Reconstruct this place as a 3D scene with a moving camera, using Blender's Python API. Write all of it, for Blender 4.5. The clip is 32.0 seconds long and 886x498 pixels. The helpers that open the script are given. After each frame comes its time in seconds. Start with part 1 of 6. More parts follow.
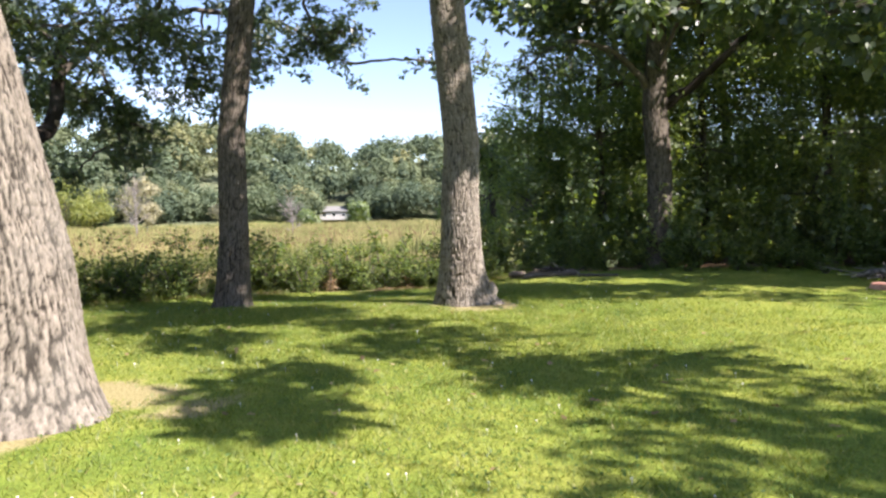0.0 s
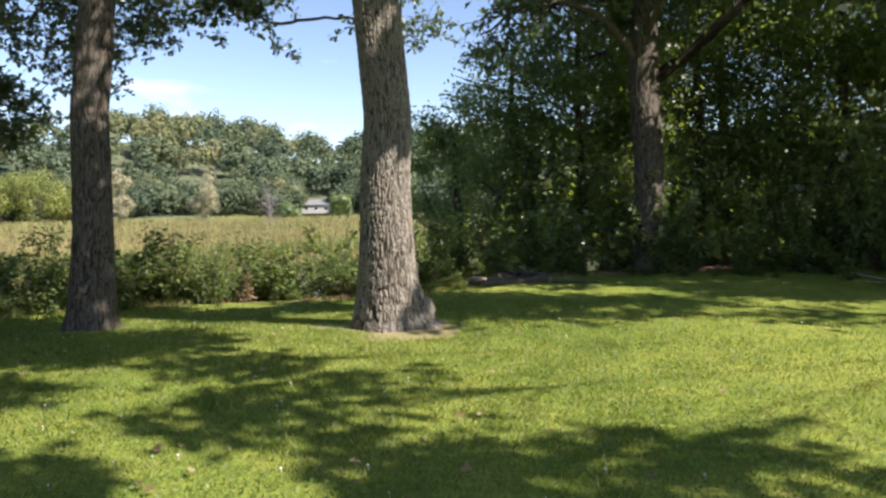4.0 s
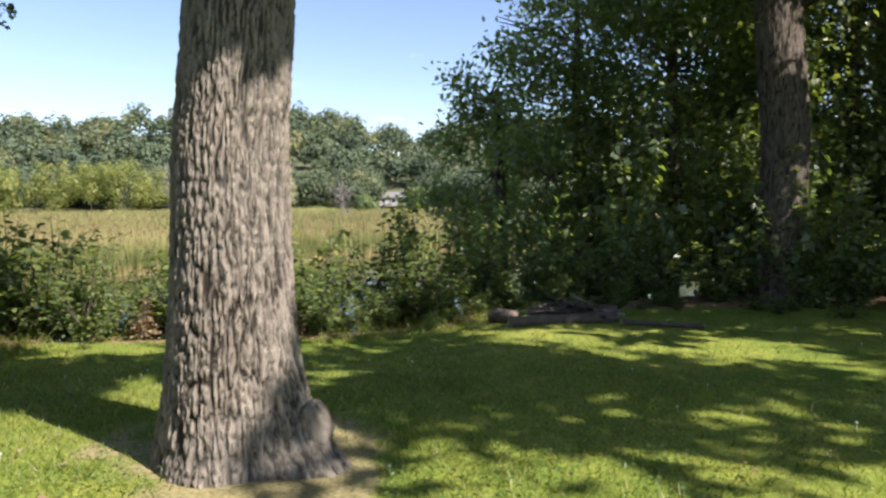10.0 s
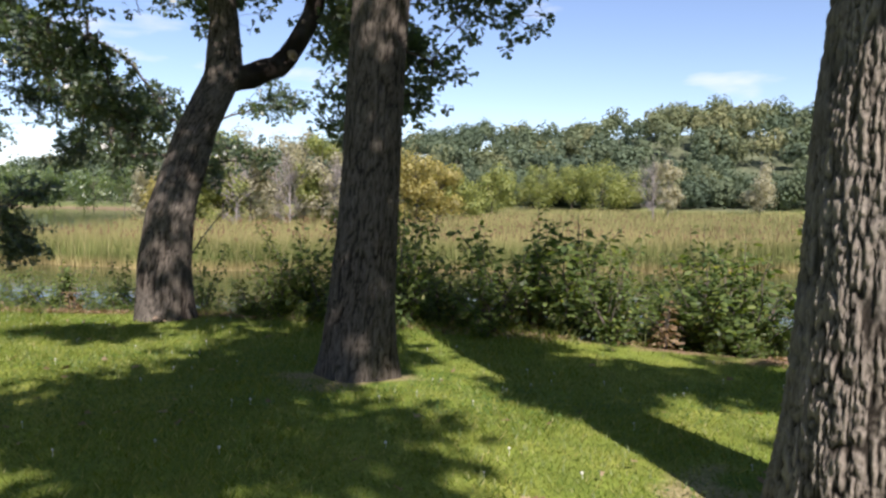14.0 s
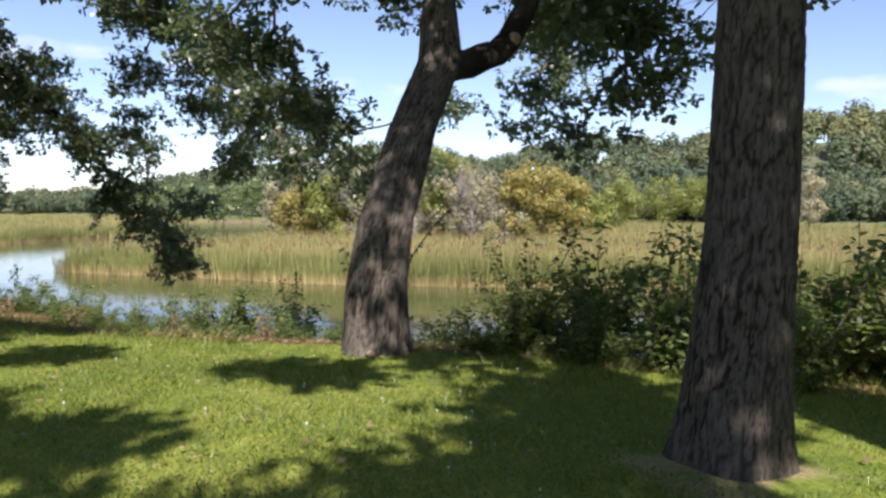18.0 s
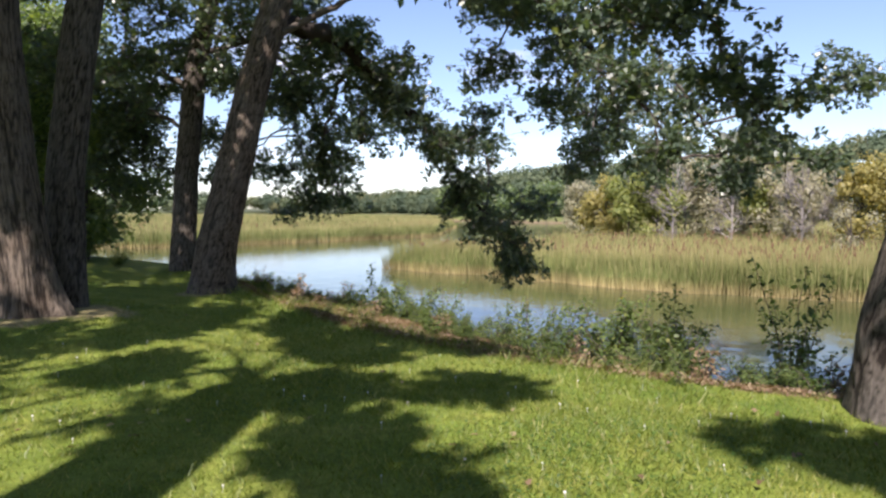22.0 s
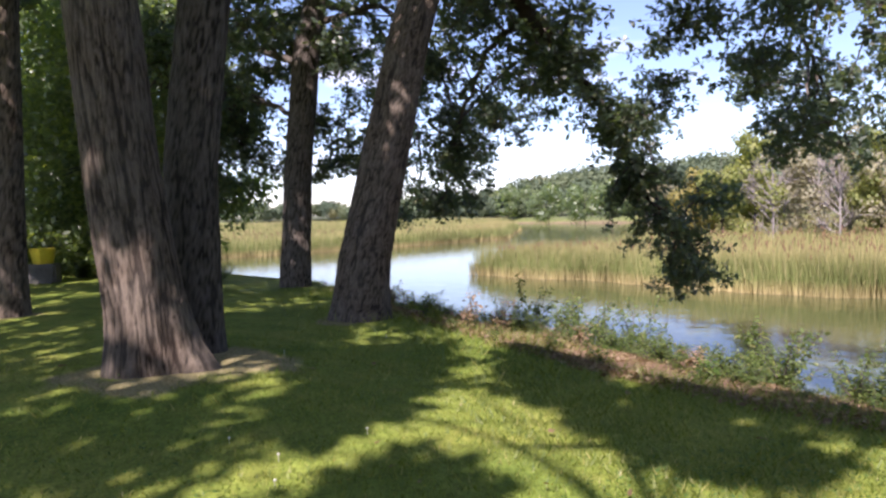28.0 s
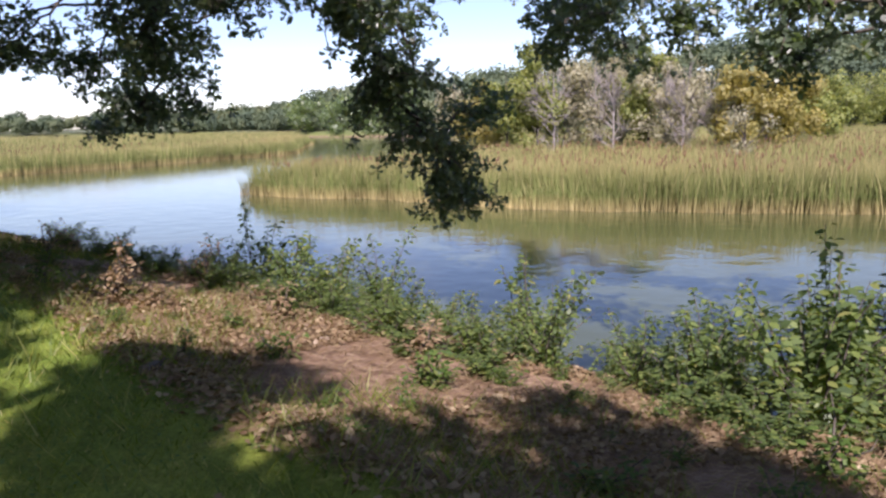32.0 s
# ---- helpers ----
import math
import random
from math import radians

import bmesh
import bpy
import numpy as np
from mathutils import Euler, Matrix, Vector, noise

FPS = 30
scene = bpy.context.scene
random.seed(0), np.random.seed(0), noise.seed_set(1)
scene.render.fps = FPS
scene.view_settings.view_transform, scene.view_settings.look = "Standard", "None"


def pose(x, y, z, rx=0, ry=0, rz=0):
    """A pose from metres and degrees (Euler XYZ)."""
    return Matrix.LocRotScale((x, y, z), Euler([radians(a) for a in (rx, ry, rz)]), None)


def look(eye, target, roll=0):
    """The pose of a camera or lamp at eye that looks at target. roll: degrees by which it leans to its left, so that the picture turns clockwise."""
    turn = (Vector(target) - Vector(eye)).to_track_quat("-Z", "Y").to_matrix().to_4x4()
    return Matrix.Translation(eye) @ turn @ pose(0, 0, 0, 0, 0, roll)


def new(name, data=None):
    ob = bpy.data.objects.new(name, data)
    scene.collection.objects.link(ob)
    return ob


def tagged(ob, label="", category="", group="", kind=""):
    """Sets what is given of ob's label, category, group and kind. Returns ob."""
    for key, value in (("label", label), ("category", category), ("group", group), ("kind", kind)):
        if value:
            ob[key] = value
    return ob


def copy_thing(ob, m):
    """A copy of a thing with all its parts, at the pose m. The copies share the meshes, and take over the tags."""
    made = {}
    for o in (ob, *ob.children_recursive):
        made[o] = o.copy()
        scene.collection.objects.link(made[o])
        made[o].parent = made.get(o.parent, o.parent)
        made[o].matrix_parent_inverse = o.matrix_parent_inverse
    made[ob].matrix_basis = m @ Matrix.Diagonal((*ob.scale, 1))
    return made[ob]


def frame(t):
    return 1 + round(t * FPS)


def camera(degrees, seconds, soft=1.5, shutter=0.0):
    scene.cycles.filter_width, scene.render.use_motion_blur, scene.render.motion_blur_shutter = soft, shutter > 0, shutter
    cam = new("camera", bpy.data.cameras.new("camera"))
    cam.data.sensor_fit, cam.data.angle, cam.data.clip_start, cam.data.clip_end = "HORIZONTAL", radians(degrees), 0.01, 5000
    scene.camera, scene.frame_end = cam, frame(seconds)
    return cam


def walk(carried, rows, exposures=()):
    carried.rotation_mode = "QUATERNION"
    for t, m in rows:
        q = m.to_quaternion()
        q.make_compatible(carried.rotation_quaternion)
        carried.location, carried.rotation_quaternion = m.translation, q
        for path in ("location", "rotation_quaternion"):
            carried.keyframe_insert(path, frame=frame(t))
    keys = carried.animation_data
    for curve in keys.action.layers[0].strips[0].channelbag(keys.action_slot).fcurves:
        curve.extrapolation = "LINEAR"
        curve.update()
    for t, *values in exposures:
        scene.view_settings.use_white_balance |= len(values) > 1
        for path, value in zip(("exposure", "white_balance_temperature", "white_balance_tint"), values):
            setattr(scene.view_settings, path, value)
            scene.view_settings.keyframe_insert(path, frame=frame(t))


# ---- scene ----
cam = camera(62.2, 32.0, soft=2.5)
METRES, EYE, TILT, LEAN, TURN = 22.0, 1.5, -3.0, 1.0, 0.0
ROWS = [
    (0.0, 0.0, 0.0, 0.0, 0.0, 0.0, -0.0),
    (0.5, 0.005, 0.0151, -0.0002, -0.16, -0.09, 0.14),
    (1.0, 0.0079, 0.0289, -0.0, -0.32, 0.05, -0.07),
    (1.5, 0.0112, 0.0454, 0.0013, -0.55, -0.13, 0.04),
    (2.0, 0.017, 0.063, 0.0028, -0.63, -0.31, 0.16),
    (2.5, 0.0209, 0.0809, 0.0038, -0.84, -0.19, -0.06),
    (3.0, 0.0243, 0.0987, 0.0049, -1.05, -0.28, -0.09),
    (3.5, 0.0303, 0.117, 0.0049, -1.01, -0.45, 0.01),
    (5.5, 0.0586, 0.1918, 0.0098, -1.22, -0.54, -0.06),
    (6.0, 0.0663, 0.2122, 0.01, -5.16, -0.58, 0.15),
    (6.5, 0.0697, 0.2313, 0.0109, -4.87, -0.28, -0.17),
    (7.0, 0.0728, 0.2513, 0.012, -5.13, -0.4, -0.09),
    (7.5, 0.0755, 0.2707, 0.0132, -3.67, -0.53, -0.19),
    (8.0, 0.0771, 0.2908, 0.0128, -1.19, -0.42, -0.49),
    (8.5, 0.0803, 0.3109, 0.013, -0.75, -0.36, -0.4),
    (9.0, 0.0821, 0.331, 0.0139, 0.6, -0.92, -0.61),
    (9.5, 0.0824, 0.3487, 0.0149, 1.9, -0.95, -0.68),
    (10.0, 0.0809, 0.3646, 0.0155, 5.39, -1.02, -1.1),
    (10.5, 0.0761, 0.374, 0.0162, 13.58, -0.86, -1.95),
    (11.0, 0.0694, 0.3803, 0.0166, 17.54, -0.99, -2.22),
    (11.5, 0.0634, 0.3843, 0.0166, 22.06, -1.08, -2.46),
    (12.0, 0.0598, 0.3883, 0.0164, 30.26, -1.53, -2.85),
    (12.5, 0.0571, 0.3899, 0.0164, 33.72, -1.52, -3.0),
    (13.0, 0.0518, 0.3888, 0.0166, 33.62, -1.55, -3.13),
    (13.5, 0.0454, 0.3868, 0.0164, 35.7, -1.83, -3.2),
    (14.0, 0.0377, 0.3853, 0.0155, 40.64, -2.34, -3.41),
    (14.5, 0.029, 0.3874, 0.0155, 44.83, -2.75, -3.43),
    (16.5, -0.0249, 0.3957, 0.0136, 47.19, -2.84, -3.46),
    (17.0, -0.0413, 0.3939, 0.0127, 47.34, -1.83, -3.58),
    (17.5, -0.057, 0.3935, 0.0114, 47.92, -1.66, -3.45),
    (18.0, -0.0731, 0.3944, 0.0112, 49.17, -1.79, -3.38),
    (18.5, -0.09, 0.3911, 0.0095, 50.48, -1.72, -3.59),
    (19.0, -0.1048, 0.3899, 0.0083, 53.07, -1.65, -3.34),
    (19.5, -0.1205, 0.3915, 0.009, 53.51, -1.81, -3.23),
    (20.0, -0.1346, 0.3901, 0.0085, 53.38, -1.8, -3.3),
    (20.5, -0.1457, 0.3875, 0.0087, 56.95, -1.95, -3.24),
    (21.0, -0.1581, 0.3859, 0.0084, 63.23, -2.34, -3.43),
    (21.5, -0.1702, 0.3817, 0.0086, 69.25, -2.68, -3.51),
    (22.0, -0.1857, 0.3781, 0.0084, 71.38, -3.12, -3.44),
    (22.5, -0.2032, 0.3741, 0.009, 74.1, -2.42, -3.38),
    (23.0, -0.2188, 0.3681, 0.0081, 77.47, -1.04, -3.28),
    (23.5, -0.2365, 0.3629, 0.0073, 78.07, -0.84, -3.05),
    (24.0, -0.2525, 0.3576, 0.0074, 79.72, -0.23, -2.97),
    (24.5, -0.267, 0.3482, 0.006, 82.79, 0.07, -3.04),
    (25.0, -0.279, 0.3362, 0.0045, 86.99, 0.0, -3.01),
    (25.5, -0.2908, 0.3263, 0.0043, 90.6, -0.34, -2.75),
    (27.5, -0.3453, 0.3227, -0.0003, 83.13, -1.8, -1.96),
    (28.0, -0.3599, 0.3275, -0.0018, 75.49, -3.04, -1.95),
    (28.5, -0.3743, 0.3375, -0.0024, 70.44, -3.6, -1.72),
    (29.0, -0.3896, 0.3487, -0.0031, 65.98, -4.1, -1.85),
    (29.5, -0.4047, 0.3609, -0.0039, 63.66, -6.11, -1.83),
    (30.0, -0.4194, 0.3753, -0.0037, 63.42, -7.37, -1.83),
    (30.5, -0.4342, 0.3885, -0.0037, 63.16, -8.36, -1.88),
    (31.0, -0.4472, 0.4023, -0.003, 62.18, -8.77, -1.92),
    (31.5, -0.4598, 0.4164, -0.0023, 61.51, -9.26, -1.89),
    (32.0, -0.4716, 0.4276, -0.0018, 59.94, -9.15, -2.09),
]
walk(cam, [(t, pose(0, 0, EYE, TILT, LEAN, TURN) @ pose(METRES * x, METRES * y, METRES * z, 90 + pitch, roll, yaw)) for t, x, y, z, yaw, pitch, roll in ROWS], [(t, stops, kelvin, tint) for t, stops, kelvin, tint in ((0.0, 1.6, 6620, 21), (1.2, 1.52, 6640, 20), (3.5, 1.15, 6640, 18), (6.0, 1.12, 6650, 17), (9.0, 1.17, 6640, 18), (13.0, 0.8, 6480, 20), (18.0, 0.9, 6530, 22), (25.0, 1.02, 6380, 26), (28.0, 1.22, 6360, 32), (31.0, 1.0, 6340, 33), (32.0, 0.95, 6340, 30))])

# ---- world, sun, exposure ----
SUN_AZ, SUN_EL = radians(122), radians(44)
sun_way = Vector((math.sin(SUN_AZ) * math.cos(SUN_EL), math.cos(SUN_AZ) * math.cos(SUN_EL), math.sin(SUN_EL)))
world = bpy.data.worlds.new("sky")
scene.world = world
world.use_nodes = True
wn, wl = world.node_tree.nodes, world.node_tree.links
wn.clear()
w_out, w_bg, w_sky = wn.new("ShaderNodeOutputWorld"), wn.new("ShaderNodeBackground"), wn.new("ShaderNodeTexSky")
w_sky.sky_type, w_sky.sun_disc = "NISHITA", False
w_sky.sun_elevation, w_sky.sun_rotation, w_sky.air_density, w_sky.dust_density, w_sky.ozone_density = SUN_EL, SUN_AZ, 0.8, 0.3, 1.5
w_bg.inputs["Strength"].default_value = 0.105
# small fair-weather clouds over the whole sky
w_co, w_map, w_noise, w_ramp, w_mix = (wn.new(k) for k in ("ShaderNodeTexCoord", "ShaderNodeMapping", "ShaderNodeTexNoise", "ShaderNodeValToRGB", "ShaderNodeMixRGB"))
w_map.inputs["Scale"].default_value = (3.0, 3.0, 11.0)
w_noise.inputs["Scale"].default_value, w_noise.inputs["Detail"].default_value = 1.3, 6
w_ramp.color_ramp.elements[0].position, w_ramp.color_ramp.elements[1].position = 0.60, 0.76
w_mix.inputs["Color2"].default_value = (6.2, 6.4, 6.8, 1)
wl.new(w_co.outputs["Generated"], w_map.inputs["Vector"])
wl.new(w_map.outputs["Vector"], w_noise.inputs["Vector"])
wl.new(w_noise.outputs["Fac"], w_ramp.inputs["Fac"])
wl.new(w_ramp.outputs["Color"], w_mix.inputs["Fac"])
wl.new(w_sky.outputs["Color"], w_mix.inputs["Color1"])
wl.new(w_mix.outputs["Color"], w_bg.inputs["Color"])
wl.new(w_bg.outputs["Background"], w_out.inputs["Surface"])
sun_data = bpy.data.lights.new("sun", "SUN")
sun_data.energy, sun_data.angle, sun_data.color = 5.0, radians(0.53), (1.0, 0.95, 0.86)
sun = new("sun", sun_data)
sun.matrix_world = look(sun_way * 60, (0, 0, 0))
rng = np.random.default_rng(7)
WATER = -2.6


# ---- materials ----
def mat(name):
    m = bpy.data.materials.new(name)
    m.use_nodes = True
    t = m.node_tree
    t.nodes.clear()
    return m, t.nodes, t.links, t.nodes.new("ShaderNodeOutputMaterial")


def ramp(nodes, stops):
    r = nodes.new("ShaderNodeValToRGB")
    while len(r.color_ramp.elements) < len(stops):
        r.color_ramp.elements.new(0.5)
    for e, (p, c) in zip(r.color_ramp.elements, stops):
        e.position, e.color = p, (*c, 1)
    return r


def noise_node(nodes, links, scale, detail=4, stretch=(1, 1, 1), rough=0.55, coord="Object"):
    c, mp, n = nodes.new("ShaderNodeTexCoord"), nodes.new("ShaderNodeMapping"), nodes.new("ShaderNodeTexNoise")
    mp.inputs["Scale"].default_value = stretch
    n.inputs["Scale"].default_value, n.inputs["Detail"].default_value, n.inputs["Roughness"].default_value = scale, detail, rough
    links.new(c.outputs[coord], mp.inputs["Vector"])
    links.new(mp.outputs["Vector"], n.inputs["Vector"])
    return n


def mixed(nodes, links, fac, a, b, blend="MIX"):
    x = nodes.new("ShaderNodeMixRGB")
    x.blend_type = blend
    for key, v in (("Fac", fac), ("Color1", a), ("Color2", b)):
        if isinstance(v, (int, float)):
            x.inputs[key].default_value = v
        elif isinstance(v, tuple):
            x.inputs[key].default_value = (*v, 1)
        else:
            links.new(v, x.inputs[key])
    return x.outputs["Color"]


def bumped(nodes, links, height, strength, distance):
    b = nodes.new("ShaderNodeBump")
    b.inputs["Strength"].default_value, b.inputs["Distance"].default_value = strength, distance
    links.new(height, b.inputs["Height"])
    return b.outputs["Normal"]


def plain(name, stops, scale=8.0, rough=0.8, bump=0.3, stretch=(1, 1, 1), metal=0.0, distance=0.01):
    m, n, l, out = mat(name)
    p = n.new("ShaderNodeBsdfPrincipled")
    big, fine = noise_node(n, l, scale, 5, stretch), noise_node(n, l, scale * 6, 4, stretch)
    r = ramp(n, stops)
    l.new(big.outputs["Fac"], r.inputs["Fac"])
    col = mixed(n, l, 0.35, r.outputs["Color"], fine.outputs["Fac"], "OVERLAY")
    l.new(col, p.inputs["Base Color"])
    l.new(bumped(n, l, fine.outputs["Fac"], bump, distance), p.inputs["Normal"])
    p.inputs["Roughness"].default_value, p.inputs["Metallic"].default_value = rough, metal
    l.new(p.outputs["BSDF"], out.inputs["Surface"])
    return m


def leafy(name, stops, translucent=0.45, gloss=0.035, rough=0.5, through_tint=(1.25, 1.2, 0.35), attr=""):
    """Leaf: diffuse and translucent, a little gloss; colour varies leaf by leaf."""
    m, n, l, out = mat(name)
    r = ramp(n, stops)
    if attr:
        a = n.new("ShaderNodeAttribute")
        a.attribute_name = attr
        geo = n.new("ShaderNodeNewGeometry")
        add = n.new("ShaderNodeMath")
        add.operation = "MULTIPLY_ADD"
        l.new(geo.outputs["Random Per Island"], add.inputs[0])
        add.inputs[1].default_value = 0.12
        l.new(a.outputs["Fac"], add.inputs[2])
        l.new(add.outputs[0], r.inputs["Fac"])
    else:
        geo = n.new("ShaderNodeNewGeometry")
        l.new(geo.outputs["Random Per Island"], r.inputs["Fac"])
    d, tr, g = n.new("ShaderNodeBsdfDiffuse"), n.new("ShaderNodeBsdfTranslucent"), n.new("ShaderNodeBsdfGlossy")
    l.new(r.outputs["Color"], d.inputs["Color"])
    l.new(mixed(n, l, 1.0, r.outputs["Color"], through_tint, "MULTIPLY"), tr.inputs["Color"])
    g.inputs["Roughness"].default_value = rough
    s1, s2 = n.new("ShaderNodeMixShader"), n.new("ShaderNodeMixShader")
    s1.inputs["Fac"].default_value, s2.inputs["Fac"].default_value = translucent, gloss
    l.new(d.outputs["BSDF"], s1.inputs[1])
    l.new(tr.outputs["BSDF"], s1.inputs[2])
    l.new(s1.outputs["Shader"], s2.inputs[1])
    l.new(g.outputs["BSDF"], s2.inputs[2])
    l.new(s2.outputs["Shader"], out.inputs["Surface"])
    return m


def bark_material(name, ridge, furrow, tint, lichen=0.3):
    """Furrowed bark: the plate height stored in 'plate' grades from dark furrow to paler ridge colour; lichen in
    patches.
    """
    m, n, l, out = mat(name)
    p = n.new("ShaderNodeBsdfPrincipled")
    a = n.new("ShaderNodeAttribute")
    a.attribute_name = "plate"
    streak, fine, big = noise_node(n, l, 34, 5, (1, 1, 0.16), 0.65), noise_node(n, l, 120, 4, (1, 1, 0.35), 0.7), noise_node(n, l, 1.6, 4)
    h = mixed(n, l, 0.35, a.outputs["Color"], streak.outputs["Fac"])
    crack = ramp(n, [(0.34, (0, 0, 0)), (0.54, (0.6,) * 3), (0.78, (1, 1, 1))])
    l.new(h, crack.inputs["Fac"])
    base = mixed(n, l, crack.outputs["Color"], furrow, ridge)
    patch = ramp(n, [(0.42, (0, 0, 0)), (0.65, (lichen,) * 3)])
    l.new(big.outputs["Fac"], patch.inputs["Fac"])
    base = mixed(n, l, patch.outputs["Color"], base, tint)
    base = mixed(n, l, 0.55, base, streak.outputs["Fac"], "OVERLAY")
    base = mixed(n, l, 0.4, base, fine.outputs["Fac"], "OVERLAY")
    l.new(base, p.inputs["Base Color"])
    hh = mixed(n, l, 0.5, h, fine.outputs["Fac"])
    l.new(bumped(n, l, hh, 1.0, 0.025), p.inputs["Normal"])
    p.inputs["Roughness"].default_value = 0.92
    p.inputs["Specular IOR Level"].default_value = 0.15
    l.new(p.outputs["BSDF"], out.inputs["Surface"])
    return m


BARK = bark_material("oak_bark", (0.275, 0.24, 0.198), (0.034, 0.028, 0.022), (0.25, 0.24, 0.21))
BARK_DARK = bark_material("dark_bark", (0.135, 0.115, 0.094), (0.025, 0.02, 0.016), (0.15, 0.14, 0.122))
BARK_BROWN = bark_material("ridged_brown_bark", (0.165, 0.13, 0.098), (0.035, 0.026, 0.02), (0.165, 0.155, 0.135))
BRANCH = plain("branch_bark", [(0.3, (0.06, 0.048, 0.04)), (0.7, (0.13, 0.11, 0.09))], 12, 0.9, 0.4, (1, 1, 1))
TWIG_PALE = plain("pale_twig", [(0.3, (0.17, 0.15, 0.135)), (0.7, (0.28, 0.255, 0.235))], 12, 0.9, 0.3)
SCAR = plain("bare_wood", [(0.3, (0.19, 0.13, 0.085)), (0.7, (0.34, 0.26, 0.18))], 14, 0.85, 0.4, (1, 1, 0.3))
OAK_LEAF = leafy("oak_leaf", [(0.0, (0.062, 0.098, 0.064)), (0.5, (0.092, 0.138, 0.082)), (0.92, (0.125, 0.178, 0.088)), (1.0, (0.19, 0.2, 0.08))], 0.5, 0.085, 0.42, (1.45, 1.45, 0.5))
WOOD_LEAF = leafy("woodland_leaf", [(0.0, (0.095, 0.145, 0.075)), (0.6, (0.15, 0.215, 0.1)), (1.0, (0.23, 0.295, 0.115))], 0.55, 0.07, 0.45, (1.8, 1.75, 0.5))
SHRUB_LEAF = leafy("shrub_leaf", [(0.0, (0.065, 0.105, 0.042)), (0.5, (0.115, 0.17, 0.058)), (0.9, (0.19, 0.25, 0.075)), (1.0, (0.28, 0.28, 0.1))], 0.5, 0.03, 0.5, (1.6, 1.6, 0.5))
WEED_LEAF = leafy("weed_leaf", [(0.0, (0.05, 0.10, 0.02)), (0.6, (0.10, 0.17, 0.035)), (1.0, (0.18, 0.2, 0.06))], 0.45)
BROWN_LEAF = leafy("withered_leaf", [(0.0, (0.17, 0.11, 0.065)), (0.6, (0.27, 0.19, 0.115)), (1.0, (0.40, 0.32, 0.2))], 0.3, 0.03)
YELLOW_LEAF = leafy("yellow_leaf", [(0.0, (0.28, 0.27, 0.1)), (0.5, (0.4, 0.36, 0.13)), (1.0, (0.52, 0.45, 0.18))], 0.6, 0.02, 0.5, (1.15, 1.1, 0.6))
LIME_LEAF = leafy("lime_leaf", [(0.0, (0.2, 0.25, 0.085)), (0.5, (0.29, 0.335, 0.11)), (1.0, (0.41, 0.43, 0.15))], 0.6, 0.02, 0.5, (1.15, 1.1, 0.6))
PALE_LEAF = leafy("pale_leaf", [(0.0, (0.34, 0.32, 0.22)), (0.5, (0.44, 0.42, 0.29)), (1.0, (0.53, 0.51, 0.36))], 0.6, 0.02, 0.5, (1.1, 1.08, 0.8))
FAR_LEAF = leafy("far_foliage", [(0.0, (0.085, 0.12, 0.088)), (0.35, (0.12, 0.158, 0.1)), (0.65, (0.165, 0.195, 0.112)), (0.85, (0.23, 0.235, 0.12)), (1.0, (0.24, 0.21, 0.15))], 0.3, 0.0, 0.6, (1.1, 1.1, 0.7), attr="tint")
SPRUCE_LEAF = leafy("needles", [(0.0, (0.05, 0.07, 0.035)), (1.0, (0.12, 0.14, 0.08))], 0.2)
GRASS_BLADE = leafy("grass_blade", [(0.0, (0.088, 0.155, 0.024)), (0.5, (0.175, 0.228, 0.036)), (0.85, (0.26, 0.29, 0.06)), (1.0, (0.44, 0.4, 0.17))], 0.5, 0.03)
CLOVER = leafy("clover_leaf", [(0.0, (0.05, 0.11, 0.02)), (1.0, (0.12, 0.2, 0.04))], 0.4, 0.05)


def reed_material():
    """Cattail leaves: straw at the waterline, green in the middle, tan-yellow tips."""
    m, n, l, out = mat("cattail_leaf")
    c, sep = n.new("ShaderNodeTexCoord"), n.new("ShaderNodeSeparateXYZ")
    l.new(c.outputs["Object"], sep.inputs["Vector"])
    geo = n.new("ShaderNodeNewGeometry")
    mr = n.new("ShaderNodeMapRange")
    mr.inputs["From Min"].default_value, mr.inputs["From Max"].default_value = 0.0, 2.1
    l.new(sep.outputs["Z"], mr.inputs["Value"])
    r = ramp(n, [(0.0, (0.4, 0.33, 0.17)), (0.13, (0.3, 0.27, 0.12)), (0.32, (0.15, 0.185, 0.062)), (0.62, (0.2, 0.22, 0.08)), (0.85, (0.31, 0.28, 0.12)), (1.0, (0.39, 0.32, 0.15))])
    l.new(mr.outputs["Result"], r.inputs["Fac"])
    straw = ramp(n, [(0.62, (0, 0, 0)), (0.9, (0.5,) * 3)])
    l.new(geo.outputs["Random Per Island"], straw.inputs["Fac"])
    col = mixed(n, l, straw.outputs["Color"], r.outputs["Color"], (0.46, 0.39, 0.2))
    wide = noise_node(n, l, 0.07, 3)
    col = mixed(n, l, 0.6, col, wide.outputs["Fac"], "OVERLAY")
    col = mixed(n, l, 0.45, col, noise_node(n, l, 0.55, 3).outputs["Fac"], "OVERLAY")
    d, tr, s = n.new("ShaderNodeBsdfDiffuse"), n.new("ShaderNodeBsdfTranslucent"), n.new("ShaderNodeMixShader")
    l.new(col, d.inputs["Color"])
    l.new(col, tr.inputs["Color"])
    s.inputs["Fac"].default_value = 0.3
    l.new(d.outputs["BSDF"], s.inputs[1])
    l.new(tr.outputs["BSDF"], s.inputs[2])
    l.new(s.outputs["Shader"], out.inputs["Surface"])
    return m


REED = reed_material()
CATTAIL = plain("cattail_head", [(0.3, (0.10, 0.05, 0.025)), (0.7, (0.2, 0.11, 0.055))], 20)


